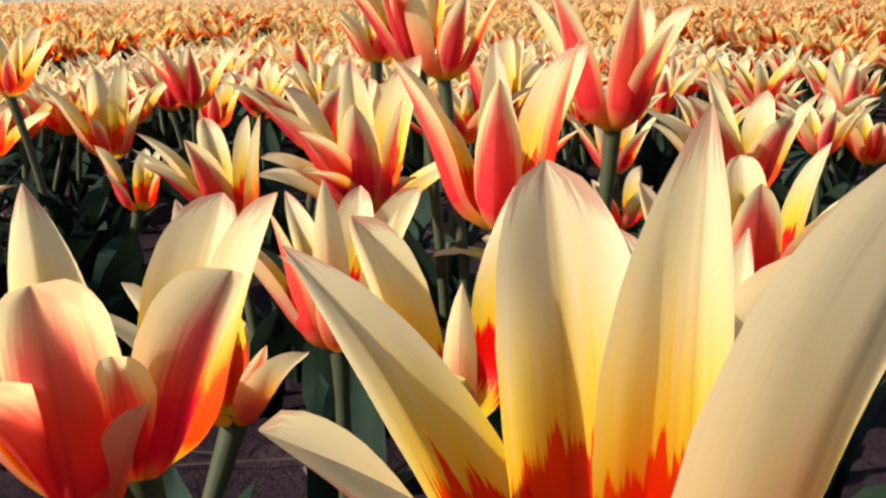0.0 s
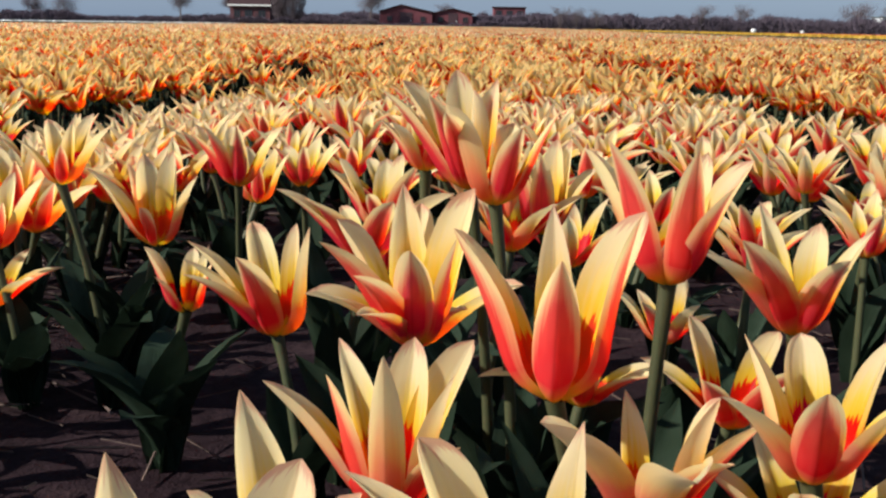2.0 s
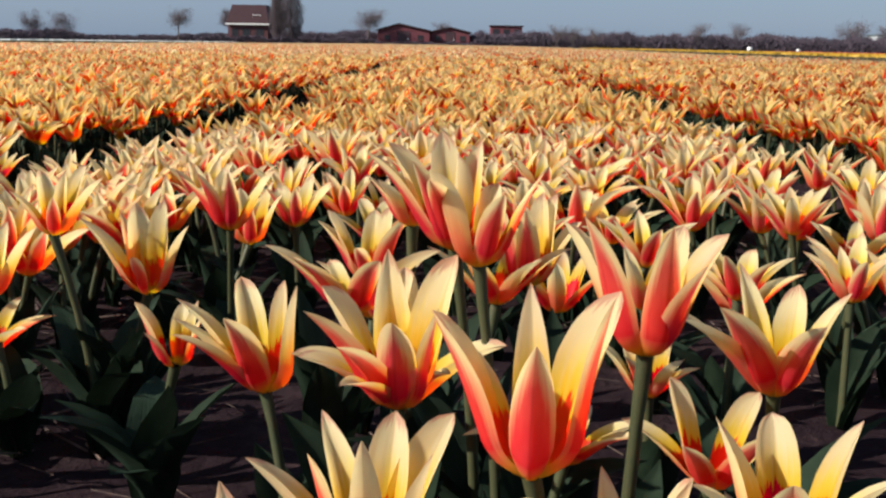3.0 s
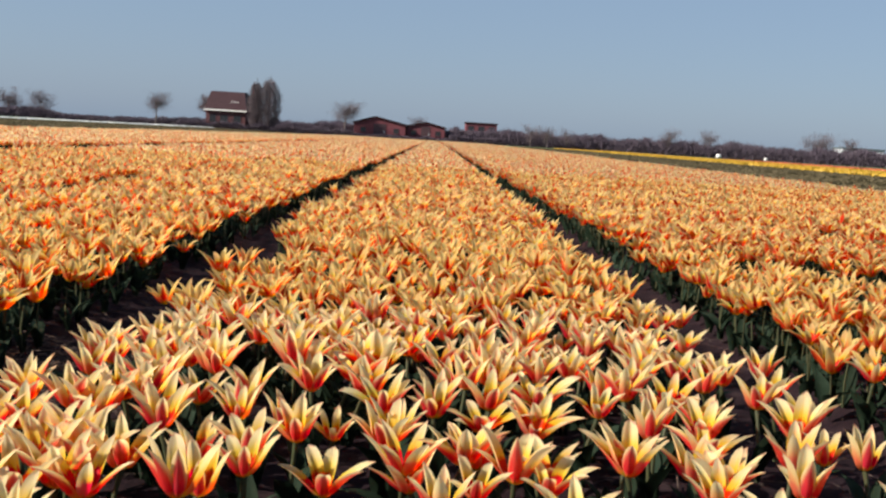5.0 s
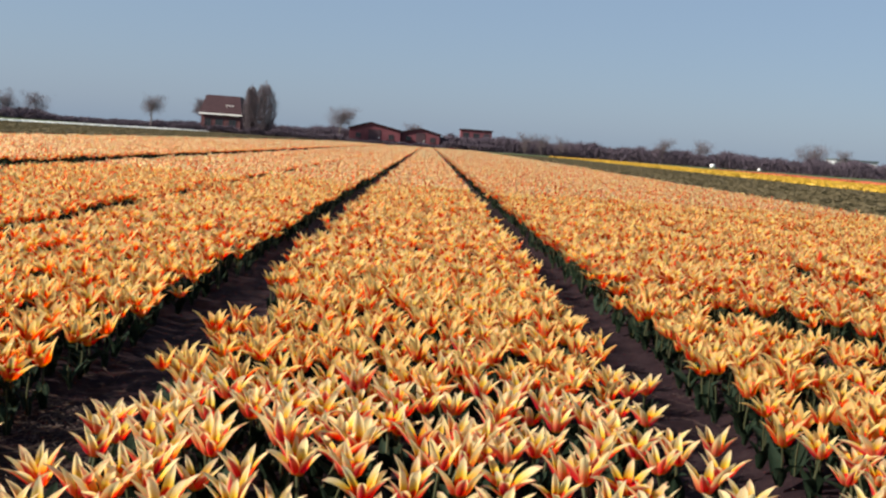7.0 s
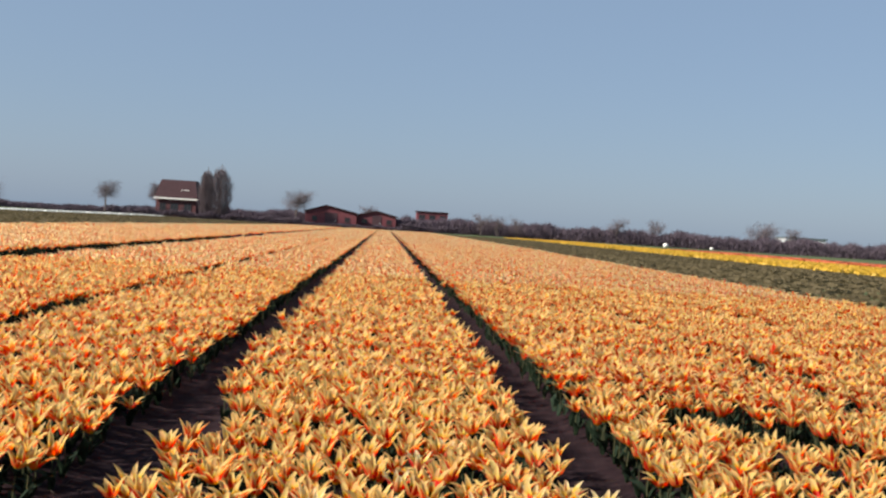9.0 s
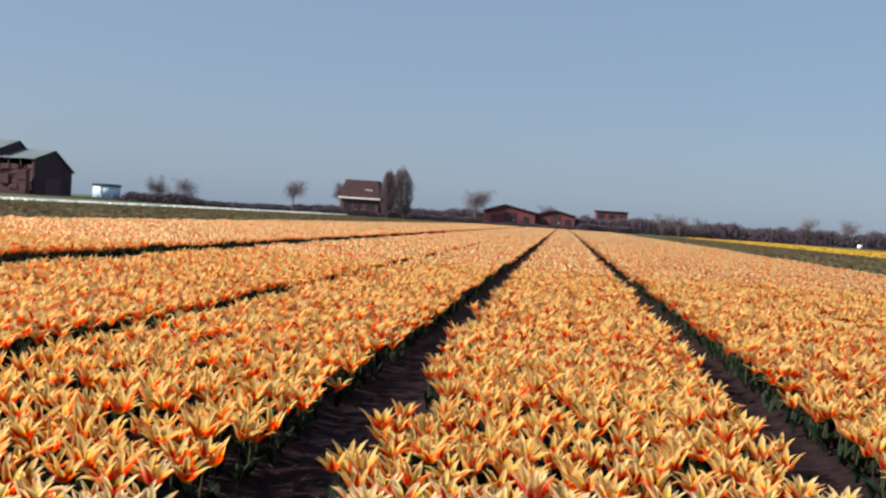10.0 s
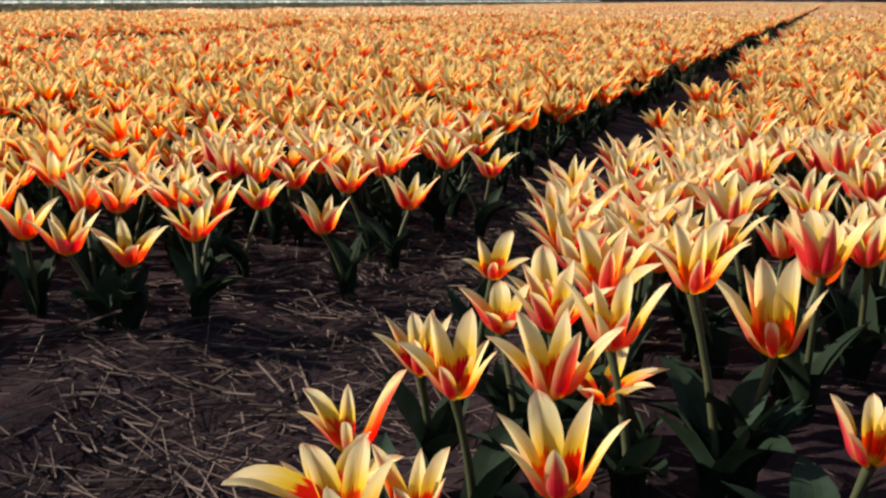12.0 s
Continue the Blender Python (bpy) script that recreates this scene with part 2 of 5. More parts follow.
def glass_material():
    n = Net("window_glass")
    return n.finish((0.02, 0.025, 0.03), 0.08, 0.6)


GLASS = glass_material()
PALE_WALL = plain("pale_render", (0.40, 0.43, 0.46), (0.52, 0.55, 0.58), 0.8, 0.8, 0.2, 0.1, 0.01)


# ---------------------------------------------------------------- mesh tools
def mesh_object(name, co, tris, mats, uv=None, mat_index=None, parent=None, smooth=True):
    """One mesh object from arrays of places, triangles, corner-wise uv by vertex and material numbers."""
    co, tris = np.asarray(co, np.float32), np.asarray(tris, np.int32)
    me = bpy.data.meshes.new(name)
    me.vertices.add(len(co))
    me.vertices.foreach_set("co", co.ravel())
    me.loops.add(tris.size)
    me.loops.foreach_set("vertex_index", tris.ravel())
    me.polygons.add(len(tris))
    me.polygons.foreach_set("loop_start", np.arange(len(tris), dtype=np.int32) * 3)
    if mat_index is not None:
        me.polygons.foreach_set("material_index", np.asarray(mat_index, np.int32))
    me.polygons.foreach_set("use_smooth", np.full(len(tris), smooth))
    if uv is not None:
        layer = me.uv_layers.new(name="UVMap")
        layer.data.foreach_set("uv", np.asarray(uv, np.float32)[tris.ravel()].ravel())
    for m in mats:
        me.materials.append(m)
    me.update(calc_edges=True)
    ob = new(name, me)
    ob.parent = parent
    return ob


def part(name, bm, material, parent=None, label="", smooth=False):
    me = bpy.data.meshes.new(name)
    bm.normal_update()
    bm.to_mesh(me)
    bm.free()
    me.materials.append(material)
    if smooth:
        me.polygons.foreach_set("use_smooth", np.full(len(me.polygons), True))
    ob = new(name, me)
    ob.parent = parent
    if label:
        ob["label"] = label
    return ob


def box(bm, x0, x1, y0, y1, z0, z1, bevel=0.0):
    r = bmesh.ops.create_cube(bm, size=1.0, matrix=Matrix.Translation(((x0 + x1) / 2, (y0 + y1) / 2, (z0 + z1) / 2)) @ Matrix.Diagonal((x1 - x0, y1 - y0, z1 - z0, 1)))
    if bevel:
        edges = list({e for v in r["verts"] for e in v.link_edges})
        bmesh.ops.bevel(bm, geom=edges, offset=bevel, segments=1, affect="EDGES")
    return bm


def prism(bm, outline, y0, y1):
    """An outline in x and z, pushed from y0 to y1."""
    a = [bm.verts.new((x, y0, z)) for x, z in outline]
    b = [bm.verts.new((x, y1, z)) for x, z in outline]
    bm.faces.new(a)
    bm.faces.new(b[::-1])
    for i in range(len(a)):
        j = (i + 1) % len(a)
        bm.faces.new((a[j], a[i], b[i], b[j]))
    bmesh.ops.recalc_face_normals(bm, faces=bm.faces[:])
    return bm


def grid_tris(rows, cols, start=0, flip=False):
    i, j = np.meshgrid(np.arange(rows - 1), np.arange(cols - 1), indexing="ij")
    a = (i * cols + j).ravel() + start
    quads = np.stack([a, a + 1, a + cols + 1, a + cols], 1)
    if flip:
        quads = quads[:, ::-1]
    return np.concatenate([quads[:, [0, 1, 2]], quads[:, [0, 2, 3]]])


def turn_z(a):
    c, s = np.cos(a), np.sin(a)
    z, o = np.zeros_like(a), np.ones_like(a)
    return np.stack([np.stack([c, -s, z], -1), np.stack([s, c, z], -1), np.stack([z, z, o], -1)], -2)


def turn_x(a):
    c, s = np.cos(a), np.sin(a)
    z, o = np.zeros_like(a), np.ones_like(a)
    return np.stack([np.stack([o, z, z], -1), np.stack([z, c, -s], -1), np.stack([z, s, c], -1)], -2)


# ---------------------------------------------------------------- tulip shapes
def petal_shape(rng, rows, cols, length, width, opened, sheets=2, loose=1.0, blunt=False, curl=62):
    """A tepal that rises from the flower's base along +x, pointed or blunt at the tip: places, triangles, uv, and the sheet number of each triangle (0 outside, 1 inside)."""
    s = np.linspace(0, 1, rows)
    fine = np.linspace(0, 1, 41)
    mid, tip = radians(1 + 42 * opened), radians(12 + curl * opened + rng.uniform(-9, 9) * loose)
    theta = np.interp(fine, [0, 0.12, 0.32, 0.62, 1.0], [radians(72), radians(50), mid, mid + (tip - mid) * 0.28, tip])
    r = 0.0035 + length * np.concatenate([[0], np.cumsum(np.sin((theta[1:] + theta[:-1]) / 2))]) / 40
    z = length * np.concatenate([[0], np.cumsum(np.cos((theta[1:] + theta[:-1]) / 2))]) / 40
    r, z, theta = np.interp(s, fine, r), np.interp(s, fine, z), np.interp(s, fine, theta)
    if blunt:
        full = np.interp(s, [0, 0.10, 0.28, 0.46, 0.62, 0.78, 0.89, 0.95, 0.985, 1.0], [0.46, 0.64, 0.87, 0.98, 1.0, 0.88, 0.66, 0.43, 0.20, 0.03])
    else:
        full = np.interp(s, [0, 0.10, 0.26, 0.42, 0.58, 0.74, 0.86, 0.94, 1.0], [0.50, 0.74, 0.96, 1.0, 0.93, 0.72, 0.46, 0.23, 0.02])
    half = width * 0.5 * full
    u = np.linspace(-1, 1, cols)
    bend, twist = rng.uniform(-0.10, 0.10) * length * loose, rng.uniform(-0.35, 0.35)
    cup = np.interp(s, [0, 0.3, 1], [0.80, 0.70, 0.45]) * rng.uniform(0.6, 1.3)
    U, H = u[None, :], half[:, None]
    lift = (cup[:, None] * U**2 + twist * s[:, None] ** 2 * U + 0.07 * np.sin(6 * s[:, None] + 3 * U + rng.uniform(0, 6)) * np.abs(U)) * H
    lift = lift - 0.10 * np.exp(-((U / 0.2) ** 2)) * H * (s[:, None] > 0.1)
    across = U * H * (1 - 0.18 * cup[:, None] * U**2) + bend * s[:, None] ** 2
    nx, nz = -np.cos(theta)[:, None], np.sin(theta)[:, None]
    centre = np.stack([r[:, None] + nx * lift, across, z[:, None] + nz * lift], -1)
    uv = np.stack(np.broadcast_arrays((U + 1) / 2, s[:, None]), -1).reshape(-1, 2)
    thick = 0.0006 * (1 - U**4) * (1 - s[:, None] ** 6)
    push = np.stack([nx * thick, 0 * thick, nz * thick], -1)
    if sheets == 1:
        return centre.reshape(-1, 3), grid_tris(rows, cols), uv, np.zeros((rows - 1) * (cols - 1) * 2, int)
    co = np.concatenate([(centre - push).reshape(-1, 3), (centre + push).reshape(-1, 3)])
    n = rows * cols
    tris = np.concatenate([grid_tris(rows, cols), grid_tris(rows, cols, n, True)])
    return co, tris, np.concatenate([uv, uv]), np.repeat([0, 1], len(tris) // 2)


def leaf_shape(rng, rows, cols, length, width, spread):
    """A broad pointed tulip leaf that rises along +x from the ground."""
    s = np.linspace(0, 1, rows)
    theta = radians(8) + (spread - radians(8)) * s**1.3
    step = length / (rows - 1)
    r = np.concatenate([[0], np.cumsum(np.sin((theta[1:] + theta[:-1]) / 2))]) * step
    z = np.concatenate([[0], np.cumsum(np.cos((theta[1:] + theta[:-1]) / 2))]) * step
    half = width * 0.5 * np.interp(s, [0, 0.15, 0.4, 0.7, 0.9, 1], [0.45, 0.7, 1.0, 0.8, 0.36, 0.02])
    u = np.linspace(-1, 1, cols)
    U, H, S = u[None, :], half[:, None], s[:, None]
    fold = np.interp(s, [0, 0.4, 1], [1.1, 0.55, 0.25])[:, None]
    lift = fold * np.abs(U) * H + 0.12 * np.sin(7 * S + 2.5 * U + rng.uniform(0, 6)) * H + rng.uniform(-0.4, 0.4) * S**2 * U * H
    nx, nz = -np.cos(theta)[:, None], np.sin(theta)[:, None]
    bend = rng.uniform(-0.18, 0.18) * length * S**2
    centre = np.stack([0.004 + r[:, None] + nx * lift, U * H + bend, z[:, None] + nz * lift], -1)
    uv = np.stack(np.broadcast_arrays((U + 1) / 2, S), -1).reshape(-1, 2)
    return centre.reshape(-1, 3), grid_tris(rows, cols), uv


def tube(points, radii, sides):
    """Rings of a bent stalk."""
    points = np.asarray(points, float)
    a = np.arange(sides) * 2 * np.pi / sides
    co = points[:, None] + np.stack([np.cos(a), np.sin(a), 0 * a], -1)[None] * np.asarray(radii)[:, None, None]
    rows = len(points)
    i, j = np.meshgrid(np.arange(rows - 1), np.arange(sides), indexing="ij")
    a, b = (i * sides + j).ravel(), (i * sides + (j + 1) % sides).ravel()
    tris = np.concatenate([np.stack([a, b, b + sides], 1), np.stack([a, b + sides, a + sides], 1)])
    return co.reshape(-1, 3), tris


GROUND = 0.095
PLACED = []
SINGLE_LABELS = {
    0: "closed cup-shaped red and cream tulip on a green stem",
    1: "half-open red and cream tulip with yellow throat",
    2: "wide-open cream tulip with red blotches and yellow throat",
}


def tulip(x, y, z, opened=0.5, size=0.062, turn=0.0, lean=0.0, toward=0.0, leaves=3, rows=10, cols=7, label="", petals=()):
    """A tulip in the bed whose flower sits at (x, y, z), with its stem down to the soil. opened: 0 a cup, 1 a flat star.
    petals: instead of six even ones, (azimuth in degrees, opened, length in mm, kind, and for some how broad) of each;
    kind: 0 blunt and pale-backed, 1 pointed and red-backed, 2 pointed and pale-backed, 3 blunt and red-backed."""
    rng = random.Random(int(abs(x) * 7919 + abs(y) * 104729 + 17))
    nrng = np.random.default_rng(int(abs(x) * 7919 + abs(y) * 104729 + 17))
    top = new("tulip")
    kind = 0 if opened < 0.28 else 1 if opened < 0.55 else 2
    tagged(top, label or SINGLE_LABELS[kind], "tulip", "tulips in the flower bed")
    dx, dy = rng.uniform(-0.03, 0.03), rng.uniform(-0.03, 0.03)
    foot = GROUND - 0.012
    top.location = (x + dx, y + dy, foot)
    up = z - foot
    head = Matrix.Translation((-dx, -dy, up)) @ Matrix.Rotation(radians(toward), 4, "Z") @ Matrix.Rotation(radians(lean), 4, "Y") @ Matrix.Rotation(radians(turn - toward), 4, "Z")
    t = np.linspace(0, 1, 7)
    path = np.stack([-dx * t**1.8, -dy * t**1.8, up * t], -1)
    co, tris = tube(path, np.interp(t, [0, 0.9, 1], [0.0042, 0.0033, 0.0046]), 7)
    mesh_object("stem", co, tris, [STEM], parent=top)
    m = np.array(head)
    if not petals:
        for k in range(6):
            outer = k % 2 == 0
            spread = opened + (0.24 if outer else 0.03) + nrng.uniform(-0.13, 0.13)
            petals += ((60 * k + nrng.uniform(-8, 8), min(1.15, max(0.02, spread)), 1000 * size * nrng.uniform(0.94, 1.06), 1 if outer else 2),)
    for azimuth, spread, length, outer, *broad in petals:
        width = length * 0.001 * (0.27 if outer in (1, 2) else 0.29) * (broad[0] if broad else nrng.uniform(0.94, 1.1))
        co, tris, uv, side = petal_shape(nrng, rows, cols, length * 0.001, width, spread, 2, 0.35, outer in (0, 3))
        a = radians(azimuth)
        co = co @ np.array([[math.cos(a), math.sin(a), 0], [-math.sin(a), math.cos(a), 0], [0, 0, 1]])
        co = co @ m[:3, :3].T + m[:3, 3]
        mesh_object("petal", co, tris, [PETALS[False][1 if outer in (1, 3) else 2], PETALS[False][0]], uv, side, top)
    for k in range(leaves):
        a = rng.uniform(0, 2 * math.pi)
        co, tris, uv = leaf_shape(nrng, 8, 5, rng.uniform(0.08, 0.125) * max(0.9, min(1.4, up / 0.12)), rng.uniform(0.028, 0.044), radians(rng.uniform(25, 95)))
        co = co @ np.array([[math.cos(a), math.sin(a), 0], [-math.sin(a), math.cos(a), 0], [0, 0, 1]])
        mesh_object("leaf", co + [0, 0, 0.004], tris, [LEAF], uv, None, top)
    PLACED.append((x, y))
    return top


# ---------------------------------------------------------------- the ground
FIELD_LEFT, FIELD_RIGHT, FIELD_END, FIELD_START = -12.3, 6.65, 150.0, -9.0
# paths between the beds: middle and width
PATHS = [(-0.745, 0.31), (0.79, 0.30), (-2.22, 0.23), (2.36, 0.13), (-3.75, 0.12), (3.9, 0.10), (-5.2, 1.15), (5.45, 0.10)]
PATHS += [(-7.4 - 1.5 * k, 0.12) for k in range(4)]


def bed_height(x, y):
    """The soil: level beds, with trodden paths sunk between them, and clods."""
    h = 0.0
    for mid, width in PATHS:
        d = abs(x - mid) / (width * 0.5 + 0.09)
        if d < 1:
            h -= 0.045 * min(1.0, (1 - d) * 2.2)
    if abs(x) < 4 and -1 < y < 12:
        h += 0.009 * noise.noise((x * 9, y * 9, 0)) + 0.006 * noise.noise((x * 26, y * 26, 3)) + 0.003 * noise.noise((x * 60, y * 60, 5))
    return GROUND - 0.006 + h * 0.7


def spaced(fine0, fine1, step, low, high, grow=1.16):
    at = list(np.arange(fine0, fine1 + step / 2, step))
    d = step
    while at[-1] < high:
        d *= grow
        at.append(min(high, at[-1] + d))
    d = step
    while at[0] > low:
        d *= grow
        at.insert(0, max(low, at[0] - d))
    return at


gx = sorted(set(spaced(-1.6, 1.1, 0.02, -2500, 2500)) | {FIELD_LEFT, FIELD_RIGHT})
gy = sorted(set(spaced(0.6, 4.2, 0.025, -2500, 3500)) | {FIELD_END, FIELD_START})
co = np.array([(x, y, bed_height(x, y) if FIELD_LEFT < x < FIELD_RIGHT else GROUND - 0.01) for x in gx for y in gy])
tris = grid_tris(len(gx), len(gy))[:, ::-1]
mid = co[tris].mean(1)
grassy = (mid[:, 0] < FIELD_LEFT) | (mid[:, 0] > FIELD_RIGHT) | (mid[:, 1] > FIELD_END) | (mid[:, 1] < FIELD_START)
ground = mesh_object("ground", co, tris, [SOIL, GRASS], None, grassy.astype(int))
tagged(ground, "dark brown tilled soil with trodden paths, meadow beyond", "ground", "", "structure")


# ---------------------------------------------------------------- the many tulips
def flower_kit(rng, kinds, rows, cols, sheets):
    """Shapes of whole flowers for joined meshes: places by kind, and their common triangles, uv and material numbers."""
    shapes = []
    for k in range(kinds):
        opened = rng.uniform(0.35, 0.85)
        turn = rng.uniform(0, 2 * np.pi)
        whole, tri, uvs, mats, n = [], [], [], [], 0
        for p in range(6):
            outer = p % 2 == 0
            size = 0.080 * rng.uniform(0.9, 1.1)
            wide = max(0.05, opened + (0.14 if outer else -0.05) + rng.uniform(-0.1, 0.1))
            co, t, uv, side = petal_shape(rng, rows, cols, size, size * (0.245 if outer else 0.26), wide, sheets, 1.0, False, 84)
            a = 1.0472 * p + turn + rng.uniform(-0.15, 0.15)
            whole.append(co @ np.array([[np.cos(a), np.sin(a), 0], [-np.sin(a), np.cos(a), 0], [0, 0, 1]]))
            tri.append(t + n), uvs.append(uv)
            mats.append(np.where(side == 1, 0, 1 if outer else 2) if sheets == 2 else np.full(len(t), 1 if outer else 0))
            n += len(co)
        shapes.append(np.concatenate(whole))
    return np.array(shapes), np.concatenate(tri), np.concatenate(uvs), np.concatenate(mats)


def low_kit(rng, kinds, petals_tris, sheets):
    """Simple flowers for the distance: each tepal a folded diamond or one blade."""
    shapes = []
    for k in range(kinds):
        opened, turn = rng.uniform(0.35, 0.9), rng.uniform(0, 6.28)
        whole, tri, uvs, mats, n = [], [], [], [], 0
        for p in range(6):
            outer = p % 2 == 0
            wide = opened + (0.1 if outer else -0.06) + rng.uniform(-0.1, 0.1)
            a0, a1, size = radians(9 + 38 * wide), radians(12 + 66 * wide), 0.084 * rng.uniform(0.9, 1.1)
            r1, z1 = size * 0.5 * math.sin(a0) + 0.006, size * 0.5 * math.cos(a0)
            r2, z2 = r1 + size * 0.5 * math.sin(a1), z1 + size * 0.5 * math.cos(a1)
            w = size * 0.14
            one = np.array([[0.006, 0, 0], [r1 - 0.004, -w, z1 + 0.002], [r1 - 0.004, w, z1 + 0.002], [r2, 0, z2]])
            if petals_tris == 1:
                one = np.array([[0.004, -w * 0.8, 0.01], [0.004, w * 0.8, 0.01], [r2, 0, z2]])
            a = 1.0472 * p + turn
            one = one @ np.array([[np.cos(a), np.sin(a), 0], [-np.sin(a), np.cos(a), 0], [0, 0, 1]])
            uv = np.array([[0.5, 0.08], [0.12, 0.5], [0.88, 0.5], [0.5, 1.0]]) if petals_tris == 2 else np.array([[0.2, 0.2], [0.8, 0.2], [0.5, 1.0]])
            t = np.array([[0, 1, 2], [1, 3, 2]]) if petals_tris == 2 else np.array([[0, 1, 2]])
            for sheet in range(sheets):
                out = np.array([np.cos(a), np.sin(a), 0]) * (-0.0012 * sheet)
                whole.append(one + out), tri.append(t + n), uvs.append(uv)
                one_sheet = (1, 0, 2, 0, 1, 2)[p]
                mats.append(np.full(len(t), one_sheet if sheets == 1 else 0 if sheet == 1 else 1 if outer else 2))
                n += len(one)
        shapes.append(np.concatenate(whole))
    return np.array(shapes), np.concatenate(tri), np.concatenate(uvs), np.concatenate(mats)


def strew(kit, rng, at, sizes, tilt=0.22):
    """Copies of the kit's shapes at the given places, as one set of arrays."""
    shapes, tris, uv, mats = kit
    n, k = len(at), rng.integers(0, len(shapes), len(at))
    turn = turn_z(rng.uniform(0, 6.28, n)) @ turn_x(rng.normal(0, tilt, n)) @ turn_z(rng.uniform(0, 6.28, n))
    co = np.einsum("nij,nvj->nvi", turn, shapes[k] * np.asarray(sizes)[:, None, None]) + at[:, None]
    step = shapes.shape[1]
    all_tris = (tris[None] + (np.arange(n) * step)[:, None, None]).reshape(-1, 3)
    return co.reshape(-1, 3), all_tris, np.tile(uv, (n, 1)), np.tile(mats, n)


def joined(name, sets, mats, label, category, smooth=True):
    n, co, tris, uv, index = 0, [], [], [], []
    for c, t, u, m in sets:
        co.append(c), tris.append(t + n), uv.append(u), index.append(m)
        n += len(c)
    ob = mesh_object(name, np.concatenate(co), np.concatenate(tris), mats, np.concatenate(uv), np.concatenate(index), None, smooth)
    return tagged(ob, label, category, "", "stuff")


def patchy(x, y):
    """How thinly the tulips stand, from 0 to 1, in a few bare patches of the beds."""
    return noise.noise((x * 0.9, y * 0.5, 11)) + 0.5 * noise.noise((x * 2.6, y * 1.6, 4))


def in_beds(rng, step, x0, x1, y0, y1):
    """Jittered planting places in the beds, clear of the paths."""
    xs, ys = np.arange(x0, x1, step), np.arange(y0, y1, step)
    p = np.stack(np.meshgrid(xs, ys, indexing="ij"), -1).reshape(-1, 2) + rng.uniform(-0.42, 0.42, (len(xs) * len(ys), 2)) * step
    keep = (p[:, 0] > FIELD_LEFT) & (p[:, 0] < FIELD_RIGHT)
    for mid, width in PATHS:
        keep &= np.abs(p[:, 0] - mid) > width * 0.5 + rng.normal(0, 0.022, len(p))
    return p[keep]


def reach(p):
    return np.hypot(p[:, 0], p[:, 1] - 0.9)


def stand(rng, p, low=0.2, spread=0.018):
    """The height of each flower's base above the soil."""
    z = rng.normal(low, spread, len(p)) + 0.012 * np.sin(p[:, 0] * 3.1 + p[:, 1] * 1.7)
    return np.column_stack([p, z])


# ---------------------------------------------------------------- the tulips set out one by one
tulip(0.040, 0.755, 0.273, 0.5, 0.075, 0, 0, 0, 4, 22, 13, petals=((99, 0.42, 77, 0, 1.10), (52, -0.12, 82, 2, 1.00), (144, 0.68, 74, 2, 1.00), (221, 0.67, 71, 3, 0.75), (292, 0.28, 91, 0, 0.75), (77, 1.08, 51, 0, 0.60)))
tulip(-0.053, 0.842, 0.258, 0.5, 0.075, 0, 0, 0, 4, 22, 13, petals=((124, 0.44, 75, 2, 1.10), (278, 0.49, 73, 3, 1.10), (263, 0.70, 57, 3, 1.00), (307, 0.66, 46, 0, 0.75), (171, 0.64, 76, 0)))
tulip(-0.045, 0.848, 0.263, 0.5, 0.075, 0, 0, 0, 4, 22, 13, petals=((69, 0.49, 66, 0, 1.15), (20, 0.26, 67, 0, 1.00), (305, 0.63, 71, 3, 0.90), (139, 0.98, 38, 0), (284, 0.82, 62, 1, 0.80)))
tulip(0.025, 0.922, 0.241, 0.5, 0.075, 0, 0, 0, 4, 22, 13, petals=((145, 0.44, 69, 0, 1.15), (42, -0.03, 74, 2, 1.00), (231, 0.90, 58, 0, 1.00), (253, 1.09, 74, 0, 1.10), (269, 0.01, 52, 2, 0.80), (153, 0.95, 73, 2, 1.00)))
tulip(0.066, 0.832, 0.256, 0.5, 0.075, 0, 0, 0, 4, 22, 13, petals=((108, 0.28, 65, 0, 1.05), (48, 0.10, 65, 2, 0.90), (279, 0.43, 85, 3, 1.00), (87, 0.56, 57, 2, 0.70), (48, 0.84, 64, 0, 1.00), (298, 0.36, 67, 1)))
tulip(-0.045, 0.955, 0.230, 0.5, 0.075, 0, 0, 0, 4, 22, 13, petals=((121, 0.44, 79, 2, 1.10), (189, 0.40, 56, 0, 0.90), (226, 0.70, 67, 0, 0.80), (316, 0.79, 45, 0, 1.10), (98, 0.98, 40, 0, 1.00), (313, 0.36, 36, 1)))
tulip(0.046, 1.072, 0.266, 0.5, 0.075, 0, 0, 0, 4, 22, 13, petals=((37, 0.33, 89, 0, 1.10), (175, 0.37, 83, 3, 1.00), (262, 0.12, 72, 1, 1.15), (87, 0.23, 86, 2, 0.80), (356, 0.11, 87, 1, 0.80), (142, 0.53, 73, 0, 0.90)))
tulip(-0.114, 1.335, 0.213, 0.5, 0.075, 0, 0, 0, 4, 18, 11, petals=((118, 0.62, 89, 0, 0.90), (348, 0.01, 82, 2, 0.80), (65, 0.08, 79, 0, 0.80), (175, 0.66, 85, 2, 0.90), (220, 0.93, 83, 1, 1.00), (255, 0.61, 85, 1, 1.10), (194, 0.80, 79, 2, 0.70)))
